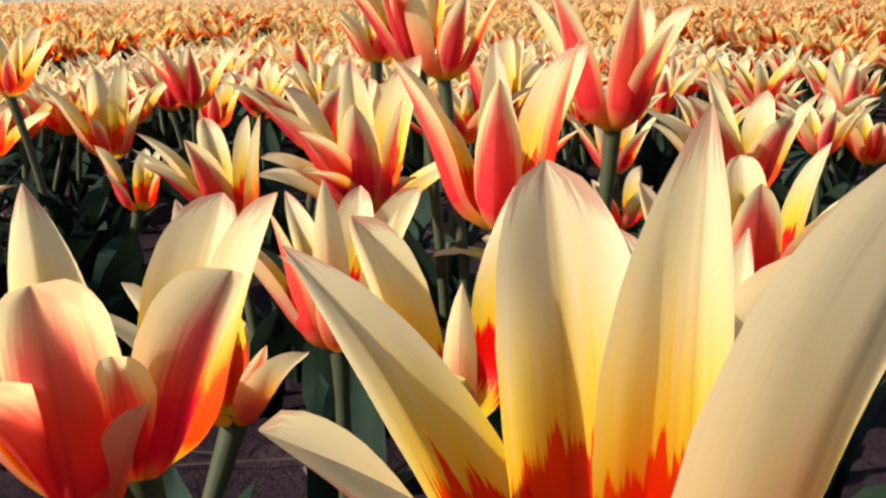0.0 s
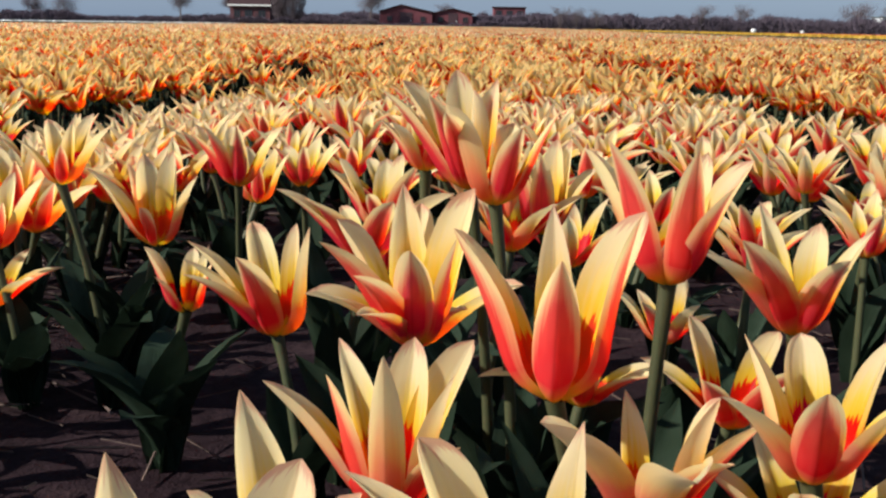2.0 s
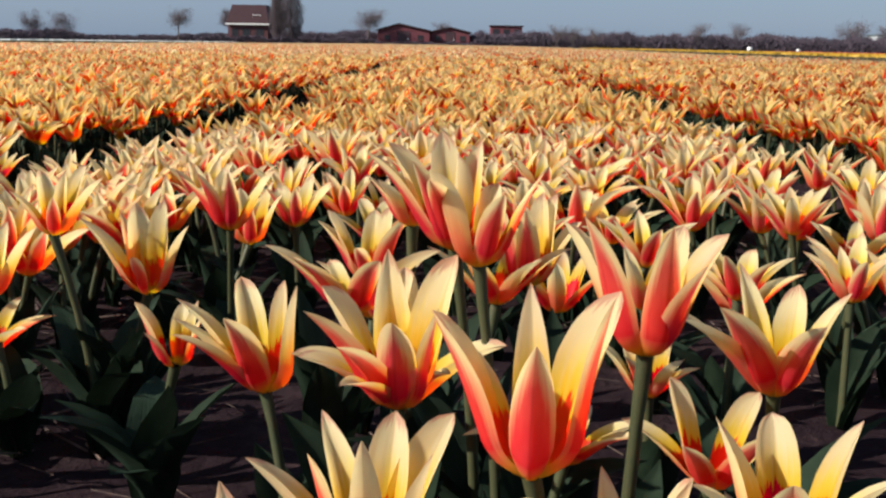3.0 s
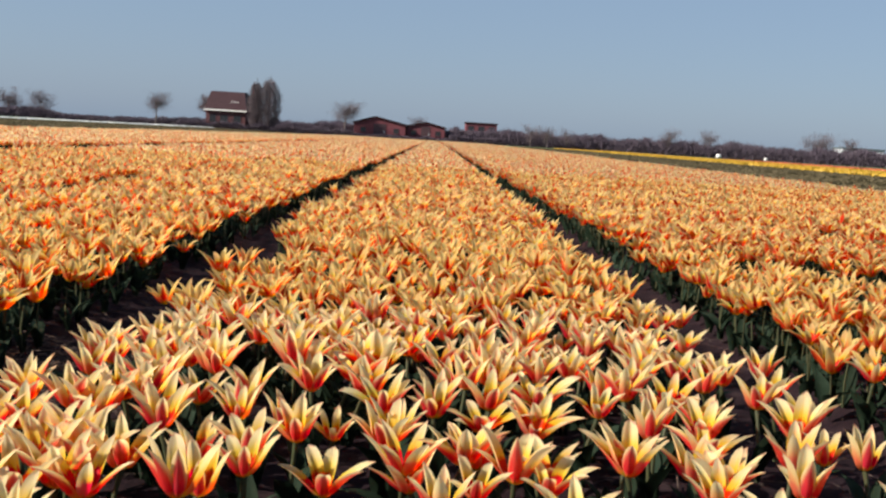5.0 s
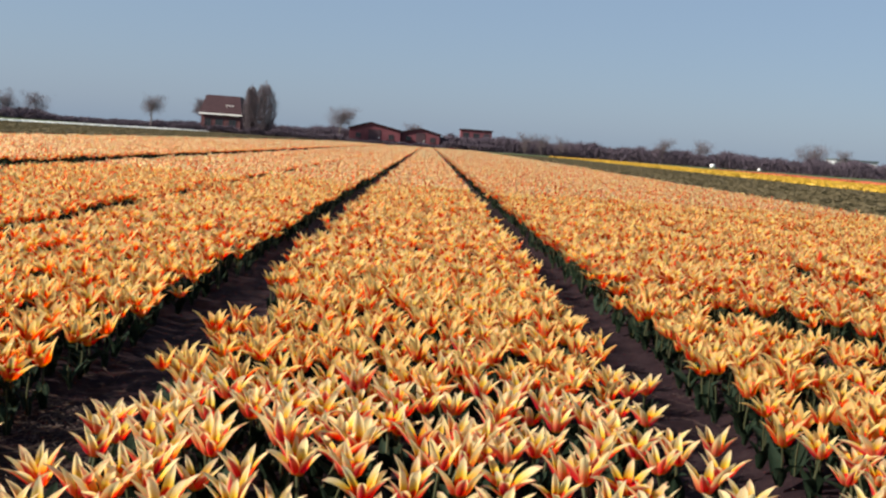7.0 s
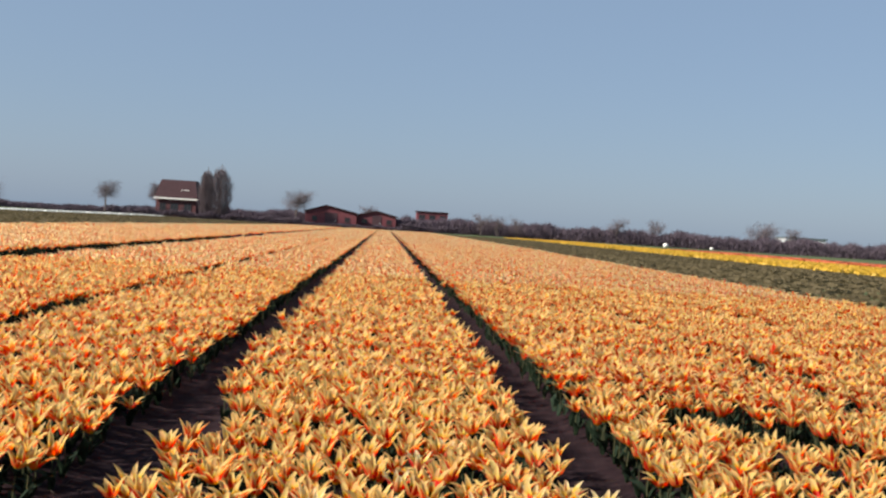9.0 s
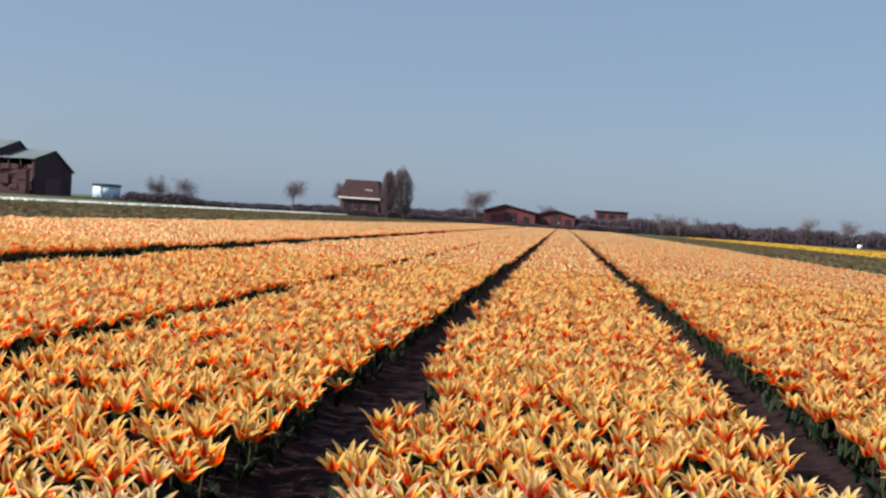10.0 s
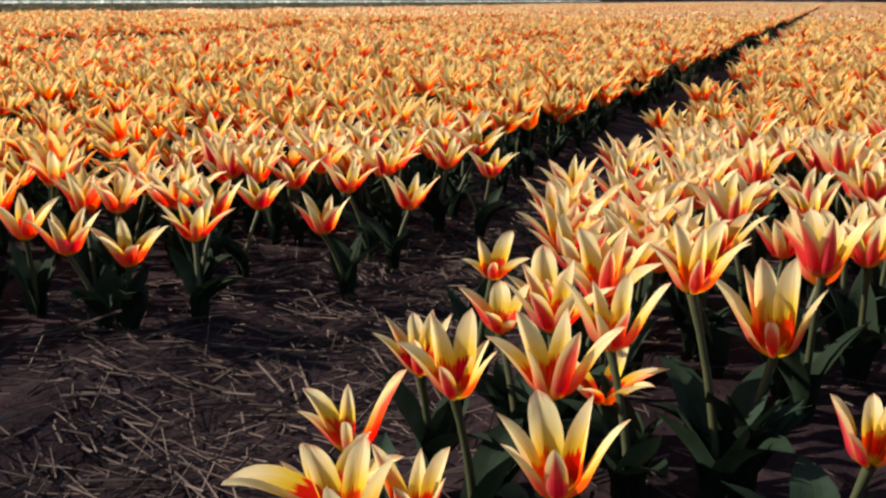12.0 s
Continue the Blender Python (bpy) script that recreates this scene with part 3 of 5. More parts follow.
tulip(-0.017, 1.205, 0.249, 0.5, 0.075, 0, 0, 0, 4, 18, 11, petals=((173, 0.39, 79, 0, 1.10), (105, 0.32, 93, 2, 1.00), (91, 0.55, 86, 0, 0.90), (42, 0.18, 92, 0, 1.10), (268, 0.62, 81, 1, 1.15), (207, 0.62, 80, 1, 1.00), (185, 1.16, 60, 0, 1.00), (243, 0.86, 77, 1, 1.00), (326, 0.14, 68, 1, 0.90), (243, 1.23, 66, 1, 0.90)))
tulip(0.106, 1.150, 0.298, 0.5, 0.075, 0, 0, 0, 4, 18, 11, petals=((154, 0.46, 76, 0, 1.10), (212, 0.26, 81, 1, 1.00), (289, -0.02, 73, 1, 1.15), (15, 0.40, 71, 3, 1.00), (305, 0.46, 62, 1, 1.00), (52, 0.37, 70, 0, 1.00)))
tulip(-0.022, 1.080, 0.212, 0.5, 0.075, 0, 0, 0, 4, 18, 11, petals=((180, 0.72, 77, 0, 1.00), (121, 0.68, 83, 2, 0.80), (200, 0.17, 71, 1, 1.00), (269, 0.28, 95, 2, 0.65), (80, 0.36, 77, 0, 1.00), (51, 0.58, 83, 0, 0.90), (339, 0.13, 73, 2, 1.00), (307, 0.78, 65, 1, 0.90)))
tulip(0.140, 1.030, 0.251, 0.5, 0.075, 0, 0, 0, 4, 18, 11, petals=((322, 0.60, 59, 2, 0.90), (4, 0.20, 64, 2, 1.00), (256, 0.60, 63, 1, 1.20), (84, 0.58, 60, 0, 1.15), (141, 0.32, 60, 2, 1.00), (206, 0.80, 58, 2, 0.90)))
tulip(0.086, 1.060, 0.216, 0.5, 0.075, 0, 0, 0, 4, 18, 11, petals=((211, 0.72, 80, 0, 1.00), (117, 0.11, 58, 2, 1.00), (337, 0.11, 67, 0, 1.15), (347, 0.58, 67, 1, 0.90), (284, 0.82, 80, 1, 0.90), (272, 0.94, 85, 0, 1.10)))
tulip(0.203, 1.255, 0.244, 0.5, 0.075, 0, 0, 0, 4, 18, 11, petals=((207, 0.96, 95, 0, 0.90), (112, 0.25, 83, 2, 0.90), (228, 0.80, 95, 1, 1.00), (50, 0.25, 70, 0, 1.15), (6, 0.46, 75, 2, 0.90), (281, 0.70, 78, 1, 1.10)))
tulip(-0.020, 1.278, 0.224, 1.06, 0.075, 0, 0, 0, 4, 16, 9, petals=((180, 1.22, 73, 0), (176, 1.13, 44, 1), (60, 0.83, 49, 0), (300, 1.06, 75, 1), (240, 1.06, 75, 1), (0, 1.06, 75, 0)))
tulip(-0.060, 1.388, 0.254, 0.87, 0.0808, 0, 0, 0, 4, 16, 9, petals=((182, 0.87, 78, 1), (120, 0.88, 50, 0), (39, 0.86, 53, 0), (290, 0.87, 81, 1), (236, 0.87, 81, 1), (344, 0.87, 81, 0)))
tulip(-0.056, 1.478, 0.259, 0.44, 0.0666, 0, 0, 0, 4, 16, 9, petals=((173, 0.32, 65, 0), (176, 0.56, 61, 1), (88, 0.43, 63, 0), (28, 0.02, 65, 0), (260, 0.87, 53, 1), (324, 0.44, 67, 1)))
tulip(0.252, 1.528, 0.237, 0.75, 0.0593, 0, 0, 0, 4, 16, 9, petals=((160, 1.06, 45, 0), (137, 0.51, 56, 0), (235, 0.56, 56, 1), (351, 0.78, 57, 0), (63, 0.85, 56, 0), (293, 0.75, 59, 1)))
tulip(0.154, 1.388, 0.197, 0.67, 0.052, 0, 0, 0, 2, 16, 9, petals=((113, 0.88, 48, 1), (30, 0.11, 50, 0), (357, 1.02, 40, 1), (235, 0.67, 52, 1), (296, 0.67, 52, 0), (174, 0.67, 52, 0)))
tulip(0.162, 1.228, 0.196, 0.75, 0.0687, 0, 0, 0, 4, 16, 9, petals=((157, 1.07, 61, 0), (133, 0.27, 68, 0), (42, 0.68, 65, 0), (238, 0.87, 65, 1), (359, 0.85, 42, 0), (298, 0.75, 69, 1)))
tulip(0.083, 1.278, 0.189, 1.09, 0.0643, 0, 0, 0, 4, 16, 9, petals=((173, 1.57, 65, 0), (57, 0.82, 43, 0), (0, 1.11, 51, 0), (143, 0.85, 49, 0), (267, 1.09, 64, 1), (314, 1.09, 64, 1)))
tulip(0.027, 1.288, 0.312, 0.39, 0.0728, 0, 0, 0, 4, 16, 9, petals=((286, 0.66, 68, 1), (3, 0.42, 69, 1), (151, -0.14, 74, 0), (78, 0.85, 67, 0), (158, 0.14, 40, 1), (222, 0.39, 73, 0)))
tulip(0.012, 1.308, 0.318, 0.53, 0.0844, 0, 0, 0, 4, 16, 9, petals=((179, 0.64, 82, 1), (255, 0.83, 79, 1), (157, 0.47, 80, 0), (104, 0.2, 81, 0), (68, 0.42, 80, 1), (242, 0.6, 79, 1)))
tulip(-0.019, 1.408, 0.316, 0.71, 0.052, 0, 0, 0, 4, 16, 9, petals=((177, 0.62, 48, 1), (107, 0.66, 49, 0), (54, 0.86, 42, 0), (295, 0.71, 52, 1), (355, 0.71, 52, 1), (236, 0.71, 52, 0)))
tulip(0.070, 1.448, 0.264, 0.13, 0.0762, 0, 0, 0, 4, 16, 9, petals=((260, 0.23, 73, 1), (150, 0.08, 53, 1), (25, -0.05, 77, 0), (4, 0.52, 62, 0), (57, -0.15, 77, 0), (205, 0.13, 76, 1)))
tulip(-0.223, 1.748, 0.250, 0.45, 0.0803, 0, 0, 0, 4, 16, 9, petals=((186, 0.62, 73, 1), (181, 0.25, 79, 0), (111, 0.59, 76, 0), (282, 0.3, 76, 1), (18, 0.49, 77, 0), (234, 0.45, 80, 1)))
tulip(-0.176, 1.888, 0.231, 0.62, 0.0693, 0, 0, 0, 4, 16, 9, petals=((183, 0.79, 59, 0), (125, 0.86, 61, 0), (279, 0.55, 65, 1), (62, 0.35, 66, 0), (15, 0.57, 67, 0), (231, 0.62, 69, 1)))
tulip(-0.438, 1.748, 0.197, 0.63, 0.0798, 0, 0, 0, 2, 16, 9, petals=((138, 0.31, 76, 0), (193, 0.69, 56, 1), (317, 0.58, 75, 1), (26, 0.94, 77, 0), (255, 0.63, 80, 1), (82, 0.63, 80, 0)))
tulip(-0.506, 1.223, 0.202, 0.86, 0.0592, 0, 0, 0, 6, 16, 9, petals=((132, 0.87, 48, 0), (71, 0.78, 56, 0), (39, 1.1, 58, 0), (177, 0.69, 40, 1), (288, 0.86, 59, 1), (343, 0.86, 59, 1)))
tulip(-0.369, 1.267, 0.215, 0.5, 0.07, 0, 0, 0, 4, 14, 9, petals=((180, 0.49, 63, 2), (227, 0.67, 57, 2, 0.90), (124, 0.36, 68, 0, 1.15), (52, 0.10, 69, 2), (0, 0.46, 71, 2), (281, 0.40, 53, 1, 1.10)))
tulip(-0.482, 1.403, 0.215, 0.5, 0.07, 0, 0, 0, 4, 14, 9, petals=((180, 0.80, 61, 2, 1.10), (142, 0.26, 70, 2), (84, 0.18, 72, 0), (0, 0.49, 53, 2), (268, 0.53, 45, 1, 1.10), (43, 0.38, 52, 0)))
tulip(-0.534, 1.467, 0.205, 0.5, 0.07, 0, 0, 0, 4, 14, 9, petals=((180, 0.91, 53, 2, 0.90), (154, 0.74, 60, 1), (124, 0.52, 56, 0), (45, 0.26, 59, 2), (87, 0.32, 58, 2), (282, 0.44, 51, 1)))
tulip(-0.407, 1.403, 0.225, 0.5, 0.07, 0, 0, 0, 4, 14, 9, petals=((180, 0.80, 65, 2, 1.10), (141, 0.58, 72, 0, 1.10), (83, 0.19, 71, 2), (0, 0.59, 80, 0), (322, 0.26, 69, 1, 1.10), (233, 0.26, 51, 2)))
tulip(-0.517, 1.284, 0.215, 0.5, 0.07, 0, 0, 0, 4, 14, 9, petals=((155, 0.96, 56, 0, 1.10), (180, 1.03, 43, 1), (116, 0.60, 48, 2), (15, 0.40, 72, 3), (293, 0.37, 37, 0, 0.80), (322, 0.83, 39, 1)))
tulip(-0.387, 1.529, 0.225, 0.5, 0.07, 0, 0, 0, 4, 14, 9, petals=((180, 0.48, 73, 2, 1.10), (130, 0.48, 64, 2), (70, 0.22, 71, 0), (0, 0.50, 79, 0, 1.10), (312, 0.31, 52, 1, 1.10), (256, 0.44, 51, 2)))
tulip(-0.420, 1.656, 0.235, 0.5, 0.07, 0, 0, 0, 4, 14, 9, petals=((180, 0.77, 55, 2), (136, 0.44, 74, 0, 1.10), (48, 0.08, 77, 1), (0, 0.50, 74, 2), (302, 0.13, 59, 1, 1.10), (212, 0.92, 44, 0)))
tulip(-0.322, 1.518, 0.284, 0.5, 0.07, 0, 0, 0, 8, 14, 9, petals=((180, 0.65, 49, 2, 1.10), (121, 0.42, 61, 0), (79, 0.06, 57, 2), (0, 0.61, 64, 2, 1.10), (295, 0.31, 41, 1, 1.10), (56, 0.38, 66, 0)))
tulip(-0.257, 1.559, 0.225, 0.5, 0.07, 0, 0, 0, 8, 14, 9, petals=((180, 0.60, 88, 2, 1.10), (118, 0.15, 86, 0), (57, -0.03, 89, 0), (0, 0.34, 73, 2, 1.10), (134, 0.34, 81, 1, 0.80), (263, 0.49, 48, 3, 0.90)))
tulip(-0.224, 1.854, 0.215, 0.5, 0.07, 0, 0, 0, 8, 14, 9, petals=((180, 0.32, 80, 2), (119, 0.28, 71, 0), (53, 0.26, 81, 2), (0, 0.37, 72, 2), (287, 0.08, 57, 1, 1.10)))
tulip(-0.187, 1.382, 0.215, 0.5, 0.07, 0, 0, 0, 8, 14, 9, petals=((180, 0.32, 54, 3), (90, 0.44, 49, 0), (233, 0.52, 37, 1), (0, 0.23, 42, 1), (55, 0.25, 50, 2)))
tulip(-0.465, 1.166, 0.225, 0.5, 0.07, 0, 0, 0, 4, 14, 9, petals=((142, 0.98, 57, 0, 1.10), (91, 0.38, 54, 0), (0, 0.34, 59, 2, 1.10), (180, 1.60, 77, 0), (279, 0.44, 51, 2)))
tulip(-0.438, 1.200, 0.215, 0.5, 0.07, 0, 0, 0, 4, 14, 9, petals=((150, 0.70, 54, 1), (98, 0.52, 46, 2), (51, 0.28, 51, 0), (0, 0.26, 40, 1), (274, 0.45, 49, 1)))
tulip(-0.570, 1.789, 0.205, 0.5, 0.07, 0, 0, 0, 4, 14, 9, petals=((180, 1.08, 40, 2, 1.45), (139, 0.47, 52, 2, 1.45), (68, 0.38, 61, 0, 1.45), (291, 0.51, 33, 1, 1.45), (0, 1.00, 49, 0, 1.45)))
tulip(-0.473, 1.648, 0.215, 0.5, 0.07, 0, 0, 0, 4, 14, 9, petals=((180, 0.80, 52, 2, 1.45), (116, 0.30, 70, 0, 1.45), (56, 0.30, 50, 2, 1.45), (286, 0.23, 46, 1, 1.45), (137, 0.78, 59, 1, 1.45)))
tulip(-0.505, 1.602, 0.205, 0.5, 0.07, 0, 0, 0, 4, 14, 9, petals=((180, 0.67, 58, 1, 1.45), (108, 0.49, 53, 0, 1.45), (41, 0.40, 56, 2, 1.45), (261, 0.74, 41, 1, 1.45), (317, 0.97, 35, 2, 1.45)))
tulip(-0.239, 2.198, 0.215, 0.5, 0.07, 0, 0, 0, 4, 14, 9, petals=((180, 0.75, 63, 2), (127, 0.62, 54, 0), (77, 0.37, 56, 0), (0, 0.34, 67, 2), (278, 0.32, 37, 1)))
tulip(-0.395, 1.540, 0.172, 0.98, 0.062, 20, 0, 0, 4)
tulip(0.153, 1.058, 0.202, 0.6, 0.0672, 60, 0, 0, 4)
tulip(0.044, 1.428, 0.254, 0.75, 0.0672, 10, 0, 0, 4)
tulip(0.389, 1.828, 0.242, 0.55, 0.0672, 70, 0, 0, 4)
tulip(0.385, 1.628, 0.213, 0.55, 0.0616, 30, 0, 0, 4)
tulip(-0.196, 2.032, 0.207, 0.56, 0.078, 0, 0, 0, 3, petals=((176, 0.8, 76, 1), (127, 0.71, 73, 0), (51, 0.17, 76, 0), (26, 0.65, 72, 0), (280, 0.47, 74, 1), (333, 0.56, 78, 1)))
tulip(-0.244, 2.260, 0.207, 0.51, 0.0807, 0, 0, 0, 3, petals=((178, 0.8, 78, 0), (134, 0.85, 63, 0), (265, 0.19, 77, 1), (40, 0.23, 78, 0), (28, 0.5, 71, 0), (327, 0.51, 81, 1)))
tulip(-0.342, 2.147, 0.207, 0.55, 0.0817, 0, 0, 0, 3, petals=((182, 0.84, 62, 1), (138, 0.29, 78, 0), (285, 0.49, 77, 1), (38, 0.37, 80, 0), (27, 0.75, 67, 0), (233, 0.55, 82, 1)))
tulip(-0.401, 2.285, 0.207, 0.64, 0.084, 0, 0, 0, 3, petals=((177, 0.49, 82, 1), (104, 0.55, 79, 0), (289, 0.64, 79, 1), (183, 0.9, 40, 1), (16, 0.64, 84, 0), (236, 0.64, 84, 0)))
tulip(-0.154, 2.432, 0.207, 0.58, 0.0818, 0, 0, 0, 3, petals=((178, 0.95, 75, 0), (157, 0.21, 81, 0), (257, 0.62, 77, 1), (76, 0.38, 78, 0), (18, 0.76, 60, 0), (317, 0.58, 82, 1)))
tulip(-0.141, 2.124, 0.207, 0.55, 0.0733, 0, 0, 0, 3, petals=((178, 1.08, 65, 0), (81, -0.0, 74, 0), (30, 0.42, 69, 0), (274, 0.69, 69, 1), (332, 0.55, 73, 1), (130, 0.55, 73, 1)))
tulip(-0.089, 2.144, 0.207, 0.61, 0.055, 0, 0, 0, 3, petals=((175, 1.05, 49, 0), (156, 0.33, 54, 0), (70, 0.03, 55, 0), (19, 0.78, 43, 0), (269, 0.86, 43, 0), (324, 0.61, 55, 1)))
tulip(-0.013, 2.111, 0.207, 0.58, 0.0821, 0, 0, 0, 3, petals=((169, 0.82, 73, 1), (150, 0.26, 81, 0), (47, 0.11, 81, 0), (11, 0.99, 70, 1), (258, 0.7, 77, 1), (314, 0.58, 82, 0)))
tulip(-0.025, 2.308, 0.207, 0.72, 0.0833, 0, 0, 0, 3, petals=((177, 1.24, 79, 0), (134, 0.8, 78, 0), (273, 0.74, 78, 1), (29, 0.26, 82, 0), (19, 0.54, 72, 0), (326, 0.72, 83, 1)))
tulip(-0.080, 1.898, 0.207, 0.93, 0.079, 0, 0, 0, 3, petals=((174, 1.03, 67, 1), (117, 0.78, 74, 0), (80, 0.86, 74, 0), (15, 1.03, 77, 0), (275, 0.93, 79, 1), (325, 0.93, 79, 1)))
tulip(0.058, 2.302, 0.207, 0.57, 0.0735, 0, 0, 0, 3, petals=((170, 0.97, 54, 0), (137, 0.1, 73, 0), (260, 0.85, 69, 1), (58, 0.38, 70, 0), (339, 0.57, 73, 1), (215, 0.57, 73, 1)))
tulip(-0.049, 2.592, 0.207, 0.41, 0.088, 0, 0, 0, 3, petals=((172, 0.72, 92, 1), (108, -0.1, 92, 0), (24, 0.28, 89, 1), (245, 0.74, 83, 1), (314, 0.41, 88, 0), (66, 0.41, 88, 0)))
tulip(0.165, 1.990, 0.207, 0.63, 0.088, 0, 0, 0, 3, petals=((164, 0.97, 72, 1), (153, 0.48, 89, 0), (266, 0.22, 84, 1), (69, 0.88, 83, 0), (13, 0.61, 75, 1), (320, 0.63, 88, 0)))
tulip(0.326, 2.046, 0.207, 0.62, 0.088, 0, 0, 0, 3, petals=((158, 0.88, 92, 1), (147, 0.47, 84, 0), (12, 0.45, 75, 1), (260, 0.69, 83, 1), (79, 0.62, 88, 0), (316, 0.62, 88, 0)))
tulip(0.394, 2.244, 0.207, 0.37, 0.0713, 0, 0, 0, 3, petals=((155, 0.79, 69, 0), (105, -0.01, 72, 0), (13, 0.34, 64, 1), (264, 0.37, 71, 1), (318, 0.37, 71, 1), (210, 0.37, 71, 0)))
tulip(0.479, 2.240, 0.207, 0.65, 0.0812, 0, 0, 0, 3, petals=((153, 0.77, 79, 1), (58, 0.49, 77, 0), (4, 0.46, 76, 0), (246, 0.87, 76, 1), (305, 0.65, 81, 1), (106, 0.65, 81, 0)))
tulip(0.439, 1.982, 0.207, 0.59, 0.0744, 0, 0, 0, 3, petals=((150, 0.83, 72, 1), (101, 0.78, 70, 0), (27, 0.16, 74, 0), (249, 0.59, 70, 1), (318, 0.59, 74, 1), (200, 0.59, 74, 0)))
tulip(0.638, 2.281, 0.207, 0.61, 0.088, 0, 0, 0, 3, petals=((150, 0.82, 86, 1), (104, 0.79, 83, 0), (55, 0.15, 85, 0), (358, 0.44, 86, 0), (253, 0.86, 73, 1), (306, 0.61, 88, 1)))
tulip(0.332, 2.355, 0.207, 0.67, 0.0655, 0, 0, 0, 3, petals=((162, 1.02, 63, 1), (112, 0.14, 63, 0), (4, 0.66, 63, 1), (253, 0.85, 54, 0), (308, 0.67, 65, 1), (58, 0.67, 65, 0)))
tulip(0.234, 2.388, 0.207, 0.97, 0.088, 0, 0, 0, 3, petals=((169, 1.38, 44, 0), (107, 0.83, 54, 0), (3, 0.84, 92, 0), (63, 0.84, 53, 0), (266, 0.97, 88, 1), (314, 0.97, 88, 1)))
tulip(0.165, 2.522, 0.207, 0.39, 0.088, 0, 0, 0, 3, petals=((262, 0.64, 83, 1), (19, 0.26, 92, 1), (143, 0.08, 92, 0), (163, 0.59, 90, 0), (81, 0.39, 88, 1), (321, 0.39, 88, 0)))
tulip(0.131, 2.228, 0.207, 1.09, 0.0874, 0, 0, 0, 3, petals=((114, 0.85, 63, 0), (171, 1.34, 44, 0), (29, 0.86, 75, 0), (0, 1.32, 86, 0), (266, 1.09, 87, 1), (218, 1.09, 87, 1)))
tulip(0.550, 1.985, 0.207, 0.37, 0.0796, 0, 0, 0, 3, petals=((143, 0.7, 55, 0), (83, -0.0, 80, 0), (4, 0.42, 62, 1), (254, 0.37, 80, 1), (309, 0.37, 80, 1), (198, 0.37, 80, 0)))
tulip(0.637, 2.152, 0.207, 0.46, 0.0586, 0, 0, 0, 3, petals=((140, 0.55, 57, 1), (16, 0.16, 58, 0), (354, 0.68, 52, 1), (247, 0.46, 59, 1), (78, 0.46, 59, 0), (194, 0.46, 59, 0)))
tulip(0.693, 2.139, 0.207, 0.39, 0.0718, 0, 0, 0, 3, petals=((141, 0.67, 47, 1), (119, 0.15, 71, 0), (2, 0.35, 57, 0), (251, 0.39, 72, 1), (61, 0.39, 72, 1), (196, 0.39, 72, 0)))
tulip(0.205, 1.944, 0.207, 0.99, 0.0772, 0, 0, 0, 3, petals=((112, 0.84, 56, 0), (163, 1.21, 40, 0), (48, 0.86, 68, 0), (2, 1.04, 75, 0), (263, 0.99, 77, 1), (312, 0.99, 77, 1)))
tulip(0.110, 1.914, 0.207, 0.78, 0.0628, 0, 0, 0, 3, petals=((139, 0.28, 62, 0), (165, 1.06, 40, 0), (61, 0.85, 58, 0), (10, 0.91, 58, 0), (268, 0.78, 63, 1), (319, 0.78, 63, 1)))
tulip(-0.359, 1.846, 0.207, 0.6, 0.0840, 115, 0, 0, 3)
tulip(-0.434, 1.833, 0.207, 0.6, 0.0840, 55, 0, 0, 3)
tulip(-0.447, 1.946, 0.207, 0.45, 0.0840, 70, 0, 0, 3)
tulip(-0.400, 1.880, 0.207, 0.45, 0.0840, 110, 0, 0, 3)
tulip(-0.391, 1.964, 0.207, 0.6, 0.0840, 15, 0, 0, 3)
tulip(-0.465, 2.008, 0.207, 0.45, 0.0840, 100, 0, 0, 3)
tulip(-0.502, 2.239, 0.207, 0.45, 0.0840, 60, 0, 0, 3)
tulip(-0.453, 2.193, 0.207, 0.6, 0.0840, 25, 0, 0, 3)
tulip(-0.545, 2.466, 0.207, 0.45, 0.0720, 80, 0, 0, 3)
tulip(-0.586, 2.618, 0.207, 0.45, 0.0720, 100, 0, 0, 3)
tulip(-0.442, 2.313, 0.207, 0.6, 0.0840, 55, 0, 0, 3)
tulip(-0.411, 2.455, 0.207, 0.6, 0.0840, 55, 0, 0, 3)
tulip(-0.397, 2.567, 0.207, 0.45, 0.0840, 80, 0, 0, 3)
tulip(-0.462, 2.786, 0.207, 0.6, 0.0840, 115, 0, 0, 3)
tulip(-0.340, 2.599, 0.207, 0.6, 0.0840, 105, 0, 0, 3)
tulip(-0.303, 2.813, 0.207, 0.45, 0.0840, 30, 0, 0, 3)
tulip(-0.388, 2.768, 0.207, 0.6, 0.0840, 35, 0, 0, 3)
tulip(-0.351, 2.547, 0.207, 0.45, 0.0840, 30, 0, 0, 3)
tulip(-0.468, 2.548, 0.207, 0.45, 0.0840, 30, 0, 0, 3)
tulip(-0.535, 2.564, 0.207, 0.45, 0.0720, 110, 0, 0, 3)
tulip(0.116, 2.510, 0.207, 0.45, 0.0762, 60, 0, 0, 3)
tulip(0.257, 2.589, 0.207, 0.45, 0.0762, 90, 0, 0, 3)
tulip(0.319, 2.652, 0.207, 0.45, 0.0762, 0, 0, 0, 3)
tulip(0.448, 3.056, 0.207, 0.6, 0.0762, 55, 0, 0, 3)
tulip(0.390, 2.869, 0.207, 0.45, 0.0762, 90, 0, 0, 3)
tulip(0.425, 2.554, 0.207, 0.45, 0.0762, 30, 0, 0, 3)
tulip(0.520, 2.808, 0.207, 0.45, 0.0762, 20, 0, 0, 3)
tulip(0.541, 2.691, 0.207, 0.6, 0.0762, 115, 0, 0, 3)
tulip(0.567, 2.587, 0.207, 0.45, 0.0762, 40, 0, 0, 3)
